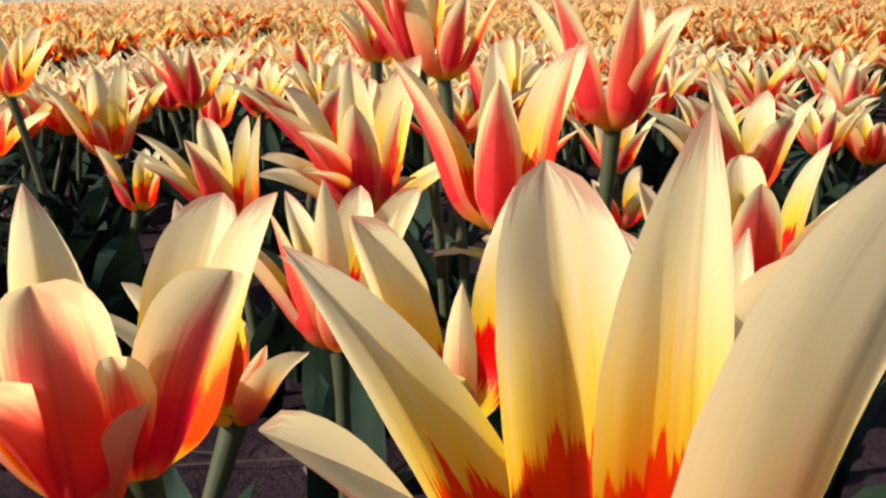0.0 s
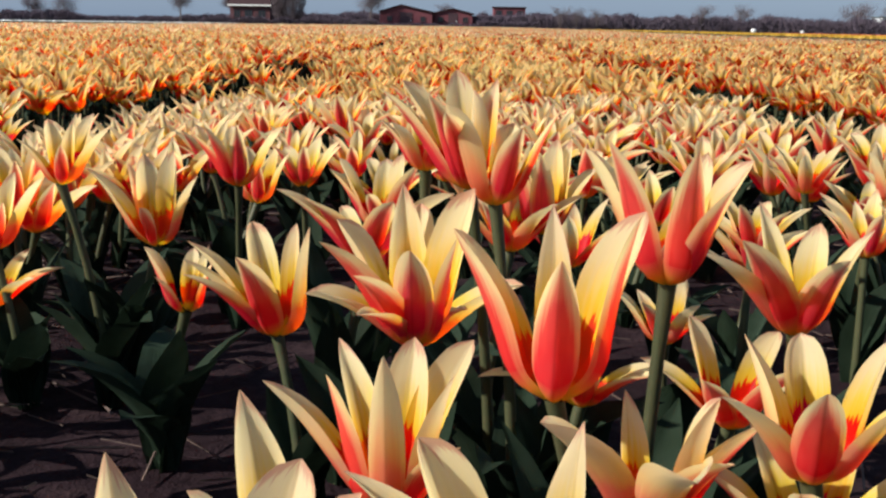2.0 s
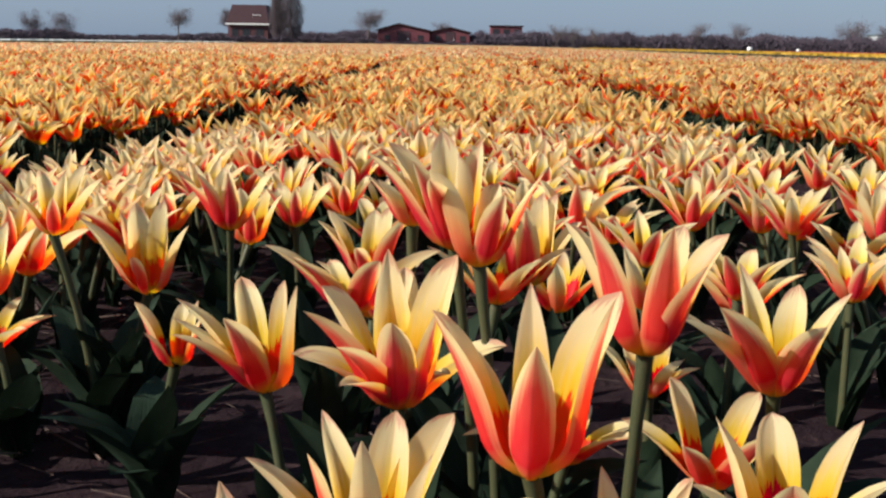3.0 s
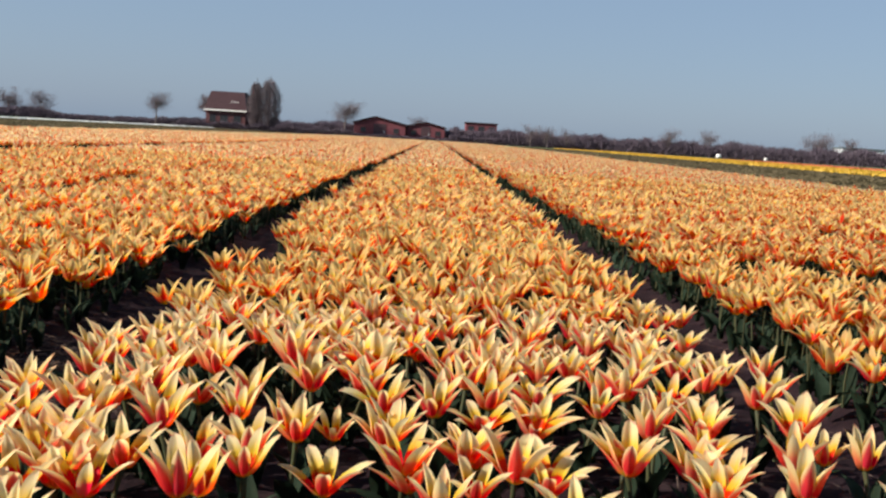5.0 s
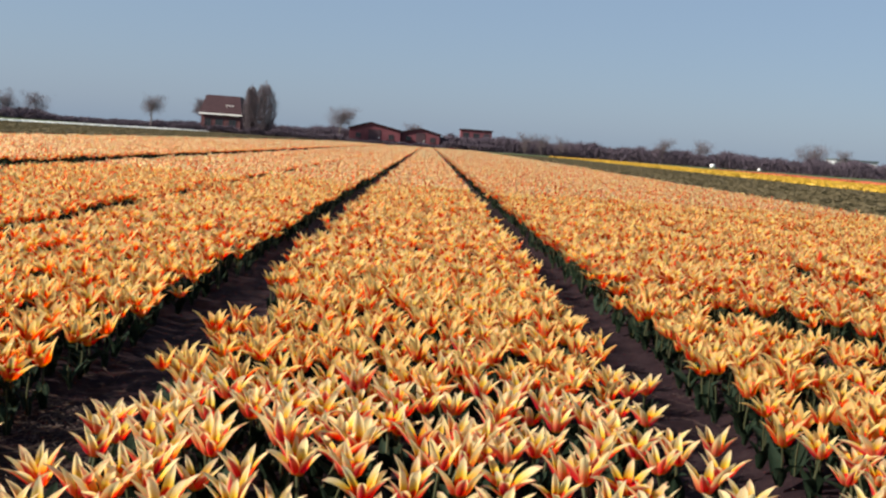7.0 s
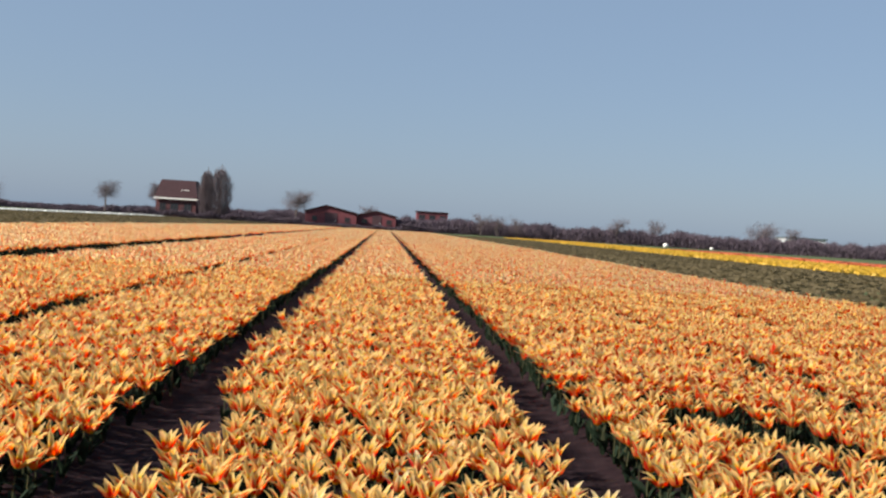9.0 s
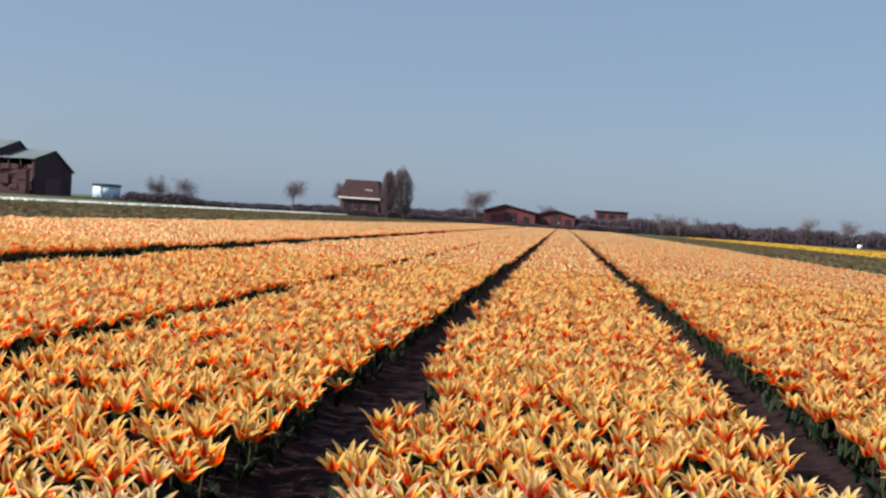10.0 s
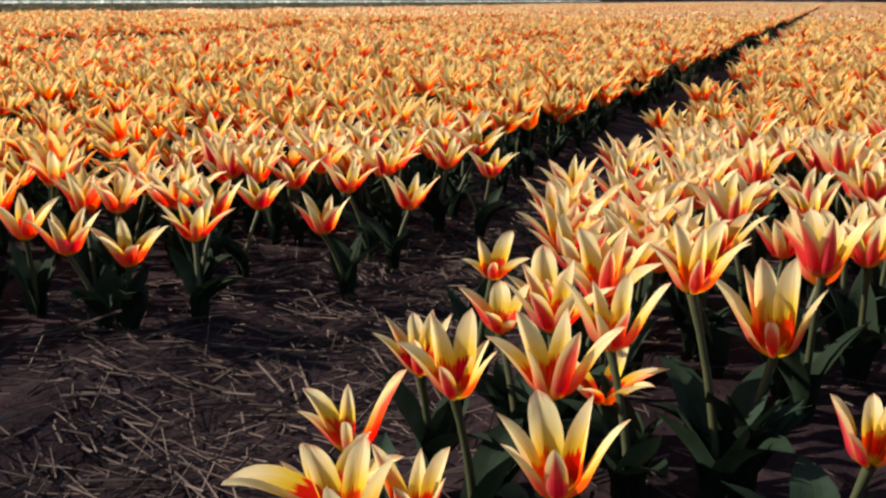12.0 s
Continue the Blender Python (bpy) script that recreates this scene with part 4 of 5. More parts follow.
tulip(0.623, 2.662, 0.207, 0.45, 0.0762, 10, 0, 0, 3)
tulip(0.691, 2.572, 0.207, 0.6, 0.0762, 115, 0, 0, 3)
tulip(0.622, 2.974, 0.207, 0.6, 0.0762, 65, 0, 0, 3)
tulip(0.632, 3.259, 0.207, 0.6, 0.0762, 65, 0, 0, 3)
tulip(0.725, 2.754, 0.207, 0.45, 0.0762, 90, 0, 0, 3)
tulip(0.227, 3.157, 0.207, 0.45, 0.0762, 0, 0, 0, 3)
tulip(0.293, 3.079, 0.207, 0.45, 0.0762, 100, 0, 0, 3)
tulip(0.130, 3.437, 0.207, 0.45, 0.0762, 100, 0, 0, 3)
tulip(0.197, 3.703, 0.207, 0.45, 0.0762, 90, 0, 0, 3)
tulip(0.211, 2.692, 0.207, 0.45, 0.0762, 10, 0, 0, 3)
tulip(0.331, 3.190, 0.207, 0.45, 0.0762, 50, 0, 0, 3)
tulip(0.378, 3.058, 0.207, 0.45, 0.0762, 90, 0, 0, 3)
tulip(0.467, 2.910, 0.207, 0.45, 0.0762, 80, 0, 0, 3)
tulip(0.606, 3.418, 0.207, 0.6, 0.0762, 95, 0, 0, 3)
tulip(0.001, 2.173, 0.202, 0.5, 0.0762, 87, 0, 0, 4)
tulip(0.158, 2.573, 0.202, 0.25, 0.0762, 48, 0, 0, 4)
tulip(0.066, 2.392, 0.202, 0.5, 0.0762, 83, 0, 0, 4)
tulip(0.227, 1.828, 0.202, 0.6, 0.0762, 25, 0, 0, 4)
tulip(0.331, 2.100, 0.202, 0.5, 0.0762, 8, 0, 0, 4)
tulip(0.461, 2.022, 0.202, 0.6, 0.0762, 57, 0, 0, 4)
tulip(0.696, 2.391, 0.202, 0.55, 0.0762, 70, 0, 0, 4)
tulip(0.469, 1.851, 0.202, 0.8, 0.0762, 5, 0, 0, 4)
tulip(0.414, 1.704, 0.202, 0.65, 0.0762, 8, 0, 0, 4)
tulip(-0.453, 2.262, 0.202, 0.45, 0.0840, 57, 0, 0, 4)
tulip(-0.358, 2.219, 0.202, 0.55, 0.0840, 20, 0, 0, 4)
tulip(0.067, 1.856, 0.202, 0.4, 0.0762, 80, 0, 0, 4)
tulip(-0.063, 1.618, 0.192, 0.55, 0.0762, 40, 0, 0, 4)
tulip(0.112, 1.652, 0.192, 0.55, 0.0762, 85, 0, 0, 4)
tulip(0.199, 1.669, 0.192, 0.5, 0.0762, 55, 0, 0, 4)
tulip(0.287, 1.647, 0.192, 0.65, 0.0762, 0, 0, 0, 4)
tulip(0.469, 1.713, 0.192, 0.6, 0.0762, 20, 0, 0, 4)
tulip(-0.439, 3.051, 0.207, 0.5, 0.0762, 60, 0, 0, 4)
tulip(-0.300, 2.861, 0.207, 0.5, 0.0762, 85, 0, 0, 4)
tulip(-0.154, 2.971, 0.207, 0.55, 0.0762, 30, 0, 0, 4)
tulip(-0.059, 2.820, 0.207, 0.5, 0.0762, 65, 0, 0, 4)
tulip(0.085, 2.959, 0.207, 0.5, 0.0762, 55, 0, 0, 4)
tulip(0.302, 3.908, 0.207, 0.45, 0.0762, 63, 0, 0, 4)
tulip(0.361, 2.507, 0.207, 0.5, 0.0762, 65, 0, 0, 4)
tulip(0.496, 3.327, 0.207, 0.55, 0.0762, 75, 0, 0, 4)
tulip(0.419, 2.306, 0.207, 0.3, 0.0762, 95, 0, 0, 4)
tulip(0.415, 2.039, 0.207, 0.5, 0.0762, 65, 0, 0, 4)
tulip(0.690, 3.323, 0.207, 0.5, 0.0762, 70, 0, 0, 4)
tulip(-0.416, 2.376, 0.207, 0.5, 0.0840, 75, 0, 0, 4)
tulip(-0.051, 2.436, 0.207, 0.5, 0.0762, 60, 0, 0, 4)
tulip(0.479, 2.742, 0.207, 0.5, 0.0762, 40, 0, 0, 4)
tulip(0.637, 2.481, 0.207, 0.5, 0.0762, 10, 0, 0, 4)
tulip(-0.524, 1.969, 0.207, 0.5, 0.0840, 60, 0, 0, 4)
tulip(-0.897, 2.030, 0.182, 0.42, 0.0700, 91, 0, 0, 4)
tulip(-0.847, 2.243, 0.182, 0.5, 0.0700, 27, 0, 0, 4)
tulip(-1.125, 1.761, 0.192, 0.5, 0.0700, 92, 0, 0, 4)
tulip(-1.042, 1.772, 0.182, 0.65, 0.0700, 76, 0, 0, 4)
tulip(-1.019, 1.888, 0.192, 0.55, 0.0700, 22, 0, 0, 4)
tulip(-0.968, 2.271, 0.197, 0.5, 0.0700, 27, 0, 0, 4)
tulip(-0.889, 2.540, 0.202, 0.5, 0.0700, 30, 0, 0, 4)
tulip(-0.793, 2.506, 0.197, 0.7, 0.0700, 39, 0, 0, 4)
tulip(-1.045, 2.112, 0.192, 0.75, 0.0700, 72, 0, 0, 4)
tulip(-1.051, 1.995, 0.202, 0.5, 0.0700, 91, 0, 0, 4)
tulip(-1.204, 1.778, 0.202, 0.45, 0.0700, 80, 0, 0, 4)
tulip(-1.200, 1.970, 0.202, 0.5, 0.0700, 48, 0, 0, 4)
tulip(-1.262, 1.973, 0.202, 0.5, 0.0700, 102, 0, 0, 4)
tulip(-0.972, 2.493, 0.202, 0.4, 0.0700, 2, 0, 0, 4)
tulip(-1.163, 2.432, 0.202, 0.5, 0.0700, 30, 0, 0, 4)
tulip(-1.129, 2.025, 0.202, 0.5, 0.0700, 12, 0, 0, 4)
tulip(-1.403, 2.079, 0.212, 0.45, 0.0700, 15, 0, 0, 4)
tulip(-1.251, 2.115, 0.202, 0.55, 0.0700, 45, 0, 0, 4)
tulip(-1.140, 2.274, 0.202, 0.5, 0.0700, 10, 0, 0, 4)
tulip(-1.082, 2.298, 0.192, 0.6, 0.0700, 95, 0, 0, 4)
tulip(-0.529, 2.102, 0.212, 0.5, 0.0800, 35, 0, 0, 4)
tulip(-0.564, 2.068, 0.212, 0.5, 0.0800, 115, 0, 0, 4)
tulip(-0.515, 1.910, 0.212, 0.5, 0.0800, 90, 0, 0, 4)
tulip(-0.434, 2.042, 0.212, 0.5, 0.0800, 30, 0, 0, 4)
tulip(-0.329, 2.498, 0.212, 0.5, 0.0800, 30, 0, 0, 4)
tulip(-0.575, 2.668, 0.212, 0.5, 0.0720, 20, 0, 0, 4)
tulip(-0.447, 2.645, 0.212, 0.5, 0.0800, 30, 0, 0, 4)
tulip(-0.495, 2.700, 0.212, 0.5, 0.0800, 20, 0, 0, 4)
tulip(-0.480, 1.820, 0.212, 0.55, 0.0800, 75, 0, 0, 4)
tulip(-0.452, 1.590, 0.215, 0.5, 0.0700, 20, 0, 0, 4)
tulip(-0.343, 1.955, 0.210, 0.55, 0.0820, 45, 0, 0, 4)


def field():
    rng = np.random.default_rng(5)
    placed = np.array(PLACED) if PLACED else np.zeros((1, 2)) - 99
    near = in_beds(rng, 0.082, -6, 6, -3, 7)
    # the ground where every tulip was set out one by one stays free
    clear = (np.abs(near[:, 0] - 0.02) < 0.62) & (near[:, 1] > 0.3) & (near[:, 1] < 1.95)
    clear |= (near[:, 0] < -0.85) & (near[:, 0] > -1.45) & (near[:, 1] < 2.4) & (near[:, 1] > 0.9) & (near[:, 0] > -1.05 - 0.25 * (2.4 - near[:, 1]))
    gap = np.min(np.hypot(near[:, None, 0] - placed[None, :, 0], near[:, None, 1] - placed[None, :, 1]), 1)
    thin = np.array([patchy(x, y) for x, y in near])
    near = near[~clear & (gap > np.where((np.abs(near[:, 0]) < 0.64) & (near[:, 1] < 2.6), 0.085, 0.058)) & (thin < 0.8)]
    d = reach(near)
    # the nearest of the rest are tulips of their own, turned and sized copies of a few built ones
    order = np.argsort(d + 100 * ((near[:, 1] < 1.2) | (np.abs(near[:, 0]) > 0.65 + 0.42 * (near[:, 1] - 0.6))))
    own, rest = near[order[:COPIES]], near[order[COPIES:]]
    for i, (x, y) in enumerate(own):
        m = pose(x, y, GROUND - 0.012, rng.normal(0, 4), rng.normal(0, 4), rng.uniform(0, 360))
        s = rng.uniform(0.86, 1.12)
        copy_thing(MODELS[i % len(MODELS)], m @ Matrix.Diagonal((s, s, s * rng.uniform(0.92, 1.06), 1)))
    sets, leaves = [], []
    kit1, kit2, kit3, kit4 = flower_kit(rng, 14, 5, 3, 2), low_kit(rng, 14, 2, 2), low_kit(rng, 14, 2, 1), low_kit(rng, 10, 1, 1)
    a = rest[reach(rest) < 4.6]
    b = np.concatenate([rest[reach(rest) >= 4.6], in_beds(rng, 0.083, FIELD_LEFT, FIELD_RIGHT, 7, 15), in_beds(rng, 0.09, FIELD_LEFT, -6, -3, 7)])
    c = in_beds(rng, 0.09, FIELD_LEFT, FIELD_RIGHT, 15, 42)
    e = in_beds(rng, 0.15, FIELD_LEFT, FIELD_RIGHT, 42, FIELD_END)
    e = np.concatenate([e, in_beds(rng, 0.15, FIELD_LEFT, FIELD_RIGHT, FIELD_START, -3)])
    for group, kit, grown in ((a, kit1, 1.0), (b, kit2, 1.04), (c, kit3, 1.1), (e, kit4, 1.75)):
        thin = np.array([patchy(x, y) for x, y in group])
        group = group[thin < 0.74]
        sets.append(strew(kit, rng, stand(rng, group), grown * rng.uniform(0.82, 1.15, len(group))))
        if kit is not kit4:
            count = 3 if kit is kit1 else 2
            for k in range(count):
                leaves.append(group)
    joined("tulip_field", sets, PETALS[True], "beds of countless red, cream and yellow tulips in bloom", "tulips")
    # leaves and stems under them
    shapes = []
    for k in range(10):
        co, t, uv = leaf_shape(rng, 4, 3, rng.uniform(0.075, 0.125), rng.uniform(0.028, 0.044), radians(rng.uniform(20, 90)))
        shapes.append(co)
    fine = (np.array(shapes), t, uv, np.zeros(len(t), int))
    shapes = []
    for k in range(10):
        co, t, uv = leaf_shape(rng, 3, 2, rng.uniform(0.075, 0.125), rng.uniform(0.028, 0.044), radians(rng.uniform(20, 90)))
        shapes.append(co)
    rough = (np.array(shapes), t, uv, np.zeros(len(t), int))
    green = []
    for group in leaves:
        kit = fine if len(group) == len(a) or reach(group).min() < 3 else rough
        green.append(strew(kit, rng, np.column_stack([group, np.full(len(group), GROUND - 0.008)]), rng.uniform(0.8, 1.2, len(group)), 0.12))
    co, t = tube([(0, 0, 0), (0.005, 0.002, 0.06), (0, 0, 0.115)], [0.0035, 0.003, 0.003], 3)
    stalk = (co[None], t, np.tile([[0.5, 0.5]], (len(co), 1)), np.ones(len(t), int))
    for group in (leaves[0], leaves[3]):
        green.append(strew(stalk, rng, np.column_stack([group, np.full(len(group), GROUND - 0.01)]), np.ones(len(group)), 0.03))
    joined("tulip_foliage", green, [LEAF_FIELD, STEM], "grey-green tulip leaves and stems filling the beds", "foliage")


def model_tulips():
    """Tulips to copy, one for each stage of opening."""
    made = []
    for i, opened in enumerate((0.36, 0.46, 0.54, 0.6, 0.66, 0.74, 0.42, 0.8)):
        made.append(tulip(-0.5 + 0.14 * i, -0.45 - 0.1 * (i % 2), 0.2, opened, 0.076, i * 47.0, 6, i * 80.0, 3, 7, 5))
    return made


COPIES = 190
MODELS = model_tulips()
field()


# ---------------------------------------------------------------- straw on the soil
def straw():
    rng = np.random.default_rng(9)
    n = 8000
    x = np.concatenate([rng.normal(-0.80, 0.2, n * 3 // 4), rng.uniform(-1.3, 1.1, n - n * 3 // 4)])
    y = np.concatenate([rng.uniform(0.7, 3.4, n * 3 // 4), rng.uniform(0.4, 4.4, n - n * 3 // 4)])
    length = 0.012 + 0.09 * rng.uniform(0, 1, n) ** 1.7
    a, pitch = rng.uniform(0, 6.28, n), rng.normal(0.05, 0.16, n)
    ahead = np.stack([np.cos(a) * np.cos(pitch), np.sin(a) * np.cos(pitch), np.sin(pitch)], -1)
    side = np.stack([-np.sin(a), np.cos(a), 0 * a], -1)
    above = np.cross(ahead, side)
    z = np.array([bed_height(p, q) for p, q in zip(x, y)]) + 0.004 + 0.5 * length * np.abs(np.sin(pitch))
    centre = np.stack([x, y, z], -1)
    w = (0.0005 + 0.0011 * rng.uniform(0, 1, n) ** 2.4)[:, None]
    ends = []
    for end in (-0.5, 0.5):
        c = centre + ahead * (length * end)[:, None]
        ends += [c + side * w, c - side * w * 0.5 + above * w, c - side * w * 0.5 - above * w]
    co = np.stack(ends, 1).reshape(-1, 3)
    one = np.array([[0, 1, 4], [0, 4, 3], [1, 2, 5], [1, 5, 4], [2, 0, 3], [2, 3, 5]])
    tris = (one[None] + (np.arange(n) * 6)[:, None, None]).reshape(-1, 3)
    tagged(mesh_object("straw_litter", co, tris, [STRAW], smooth=False), "dry straw bits scattered over the soil path", "straw", "", "stuff")


straw()


# ---------------------------------------------------------------- neighbouring fields
def crop(name, x0, x1, y0, y1, step, high, material, label, category):
    """Low plants in rows: short leaning blades."""
    rng = np.random.default_rng(int(abs(x0) * 10) + 3)
    xs, ys = np.arange(x0, x1, step), np.arange(y0, y1, step * 1.6)
    p = np.stack(np.meshgrid(xs, ys, indexing="ij"), -1).reshape(-1, 2)
    p = p + rng.uniform(-0.9, 0.9, p.shape) * step
    n = len(p)
    a, w, h = rng.uniform(0, 6.28, n), step * rng.uniform(0.35, 0.6, n), high * rng.uniform(0.85, 1.1, n)
    d = np.stack([np.cos(a), np.sin(a)], -1)
    base = np.column_stack([p, np.full(n, GROUND - 0.01)])
    pts = [base.copy() for _ in range(4)]
    pts[0][:, :2] += d * w[:, None]
    pts[1][:, :2] -= d * w[:, None]
    pts[2][:, :2] += d * w[:, None] * 0.7 + rng.normal(0, 0.3, (n, 2)) * step
    pts[3][:, :2] -= d * w[:, None] * 0.7 + rng.normal(0, 0.3, (n, 2)) * step
    pts[2][:, 2], pts[3][:, 2] = GROUND + h, GROUND + h * rng.uniform(0.7, 1, n)
    co = np.stack(pts, 1).reshape(-1, 3)
    one = np.array([[0, 1, 3], [0, 3, 2]])
    tris = (one[None] + (np.arange(n) * 4)[:, None, None]).reshape(-1, 3)
    return tagged(mesh_object(name, co, tris, [material], smooth=False), label, category, "", "stuff")


crop("green_crop", 6.9, 19.3, 8, 150, 0.2, 0.07, CROP, "low dark green crop in a strip beside the tulips", "crop")
crop("yellow_tulips", 19.5, 31, 22, 170, 0.2, 0.15, YELLOW_TULIP, "strip of bright yellow tulips far across the field", "tulips")
crop("red_tulips", 33, 41, 40, 125, 0.4, 0.17, RED_TULIP, "narrow strip of orange-red tulips beyond the yellow ones", "tulips")
crop("green_crop", -39.5, -12.6, 8, 190, 0.34, 0.08, CROP, "low dark green crop beside the tulip beds", "crop")
crop("white_flowers", -46, -40, 20, 230, 0.4, 0.17, WHITE_FLOWER, "strip of white flowers far across the field", "flowers")


# ---------------------------------------------------------------- trees and hedges
def twig_arrays(rng, foot, tips, width):
    """Slender three-sided twigs from each foot to its tip."""
    way = tips - foot
    side = np.cross(way, rng.normal(0, 1, way.shape))
    side /= np.linalg.norm(side, axis=1)[:, None] + 1e-9
    other = np.cross(way, side)
    other /= np.linalg.norm(other, axis=1)[:, None] + 1e-9
    w = np.asarray(width)[:, None]
    co = np.stack([foot + side * w, foot - side * w * 0.5 + other * w * 0.8, foot - side * w * 0.5 - other * w * 0.8, tips], 1).reshape(-1, 3)
    one = np.array([[0, 1, 3], [1, 2, 3], [2, 0, 3]])
    tris = (one[None] + (np.arange(len(foot)) * 4)[:, None, None]).reshape(-1, 3)
    return co, tris


def bare_tree(x, y, high, wide, label, upright=0.3, twigs=420, blown=0.0, clear=0.35, seed=1):
    """A leafless tree: trunk with limbs, and a crown of fine twigs with gaps."""
    rng = np.random.default_rng(seed)
    twigs, wide = int(twigs * 4.2), wide * 1.15
    top = tagged(new("tree"), label, "tree", "bare trees on the horizon")
    top.location = (x, y, GROUND - 0.02)
    bm_co, bm_tris, n = [], [], 0
    co, t = tube([(0, 0, 0), (0.02 * high * blown, 0, high * 0.3), (0.06 * high * blown, 0, high * 0.62)], [high * 0.028, high * 0.02, high * 0.009], 7)
    bm_co.append(co), bm_tris.append(t)
    n = len(co)
    starts, ends = [], []
    for k in range(20):
        a, low = k * 2.4 + rng.uniform(-0.4, 0.4), rng.uniform(clear, 0.6)
        r = wide * 0.5 * rng.uniform(0.25, 0.9)
        begin = np.array([0.06 * high * blown * low / 0.62, 0, high * low])
        end = np.array([math.cos(a) * r + blown * 0.25 * high, math.sin(a) * r, min(0.93, low + rng.uniform(0.12, 0.3 + upright * 0.3)) * high])
        co, t = tube([begin, begin * 0.5 + end * 0.5 - [0, 0, 0.03 * high], end], [high * 0.010, high * 0.006, high * 0.002], 4)
        bm_co.append(co), bm_tris.append(t + n)
        n += len(co)
        starts.append(begin), ends.append(end)
    mesh_object("trunk", np.concatenate(bm_co), np.concatenate(bm_tris), [BARK], parent=top)
    starts, ends = np.array(starts), np.array(ends)
    k = rng.integers(0, len(ends), twigs)
    foot = starts[k] + (ends[k] - starts[k]) * rng.uniform(0.35, 1.0, (twigs, 1)) + rng.normal(0, 0.07, (twigs, 3)) * wide
    way = rng.normal(0, 1.0, (twigs, 3)) + 0.5 * (ends[k] - starts[k]) / np.linalg.norm(ends[k] - starts[k], axis=1)[:, None]
    way[:, 2] = way[:, 2] * 0.6 + 0.35 + upright
    way[:, 0] += blown * 1.2
    way /= np.linalg.norm(way, axis=1)[:, None]
    tips = foot + way * (high * 0.15 * rng.uniform(0.4, 1.4, twigs))[:, None]
    over = np.hypot(tips[:, 0] - blown * 0.3 * high, tips[:, 1]) / (wide * 0.55)
    tips[:, :2] /= np.maximum(1, over)[:, None]
    tips[:, 2] = np.minimum(tips[:, 2], high * rng.uniform(0.88, 1.0, twigs))
    co, t = twig_arrays(rng, foot, tips, np.full(twigs, high * 0.0026))
    mesh_object("crown", co, t, [POPLAR], parent=top, smooth=False)
    return top


def poplar(x, y, high, wide, label, seed):
    """A tall columnar poplar: a trunk and steep bare branches all the way up."""
    rng = np.random.default_rng(seed)
    top = tagged(new("poplar"), label, "tree", "bare trees on the horizon")
    top.location = (x, y, GROUND - 0.02)
    co, t = tube([(0, 0, 0), (0, 0, high * 0.5), (0.1, 0, high * 0.95)], [0.28, 0.18, 0.03], 7)
    mesh_object("trunk", co, t, [BARK], parent=top)
    n = 1500
    z0 = high * rng.uniform(0.04, 0.84, n)
    a = rng.uniform(0, 6.28, n)
    full = np.interp(z0 / high, [0, 0.15, 0.5, 0.85], [0.7, 0.95, 1.05, 0.5]) * wide * 0.5
    r0 = full * rng.uniform(0.0, 0.8, n)
    foot = np.column_stack([np.cos(a) * r0, np.sin(a) * r0, z0])
    r1 = full * rng.uniform(0.1, 1.05, n) ** 0.7
    tips = np.column_stack([np.cos(a) * r1, np.sin(a) * r1, np.minimum(z0 + high * rng.uniform(0.1, 0.26, n), high * (1 - 0.3 * r1 / (wide * 0.5)) * rng.uniform(0.86, 1.0, n))])
    co, t = twig_arrays(rng, foot, tips, rng.uniform(0.026, 0.046, n))
    mesh_object("crown", co, t, [POPLAR], parent=top, smooth=False)
    return top


def hedgerow():
    """The far line of bare bushes round the fields."""
    rng = np.random.default_rng(21)
    n = 150000
    a = radians(-62) + radians(112) * rng.uniform(0, 1, n)
    deep = 207 + rng.uniform(0, 16, n)
    x, y = np.sin(a) * deep, np.cos(a) * deep
    lump = np.array([noise.noise((v * 38, 3, 1)) * 0.55 + noise.noise((v * 120, 7, 2)) * 0.45 for v in a])
    high = np.interp(np.degrees(a), [-60, -26.6, -23.2, -22.6, -19.5, -18.5, -15.5, -14, -11, -6, 6, 16, 30], [0.3, 0.3, 0.6, 2.2, 2.1, 1.3, 1.3, 1.8, 2.2, 2.9, 3.3, 3.2, 3.1]) * (1 + 0.6 * lump)
    z0 = rng.uniform(0, 0.75, n) * high
    foot = np.column_stack([x, y, z0])
    tips = foot + np.column_stack([rng.normal(0, 0.5, (n, 2)), high * rng.uniform(0.12, 0.36, n)])
    tips[:, 2] = np.minimum(tips[:, 2], high * rng.uniform(0.8, 1.08, n))
    foot[:, 2] -= 0.15
    # shrubs before the farmyard and the barns
    m = 9000
    sx = rng.uniform(-47, 14, m)
    tall = (1.35 + 0.8 * np.array([noise.noise((v * 0.45, 5, 9)) for v in sx])) * np.where((sx > -15.5) & (sx < 3), 0.55, 1.0)
    low = np.column_stack([sx, rng.uniform(198.5, 200, m), rng.uniform(0, 0.8, m) * tall])
    high_tips = low + np.column_stack([rng.normal(0, 0.4, (m, 2)), tall * rng.uniform(0.1, 0.35, m)])
    foot, tips, n = np.concatenate([foot, low]), np.concatenate([tips, high_tips]), n + m
    co, t = twig_arrays(rng, foot, tips, rng.uniform(0.04, 0.11, n))
    tagged(mesh_object("hedgerow", co, t, [TWIG], smooth=False), "long dark hedge of bare bushes along the horizon", "hedge", "", "stuff")


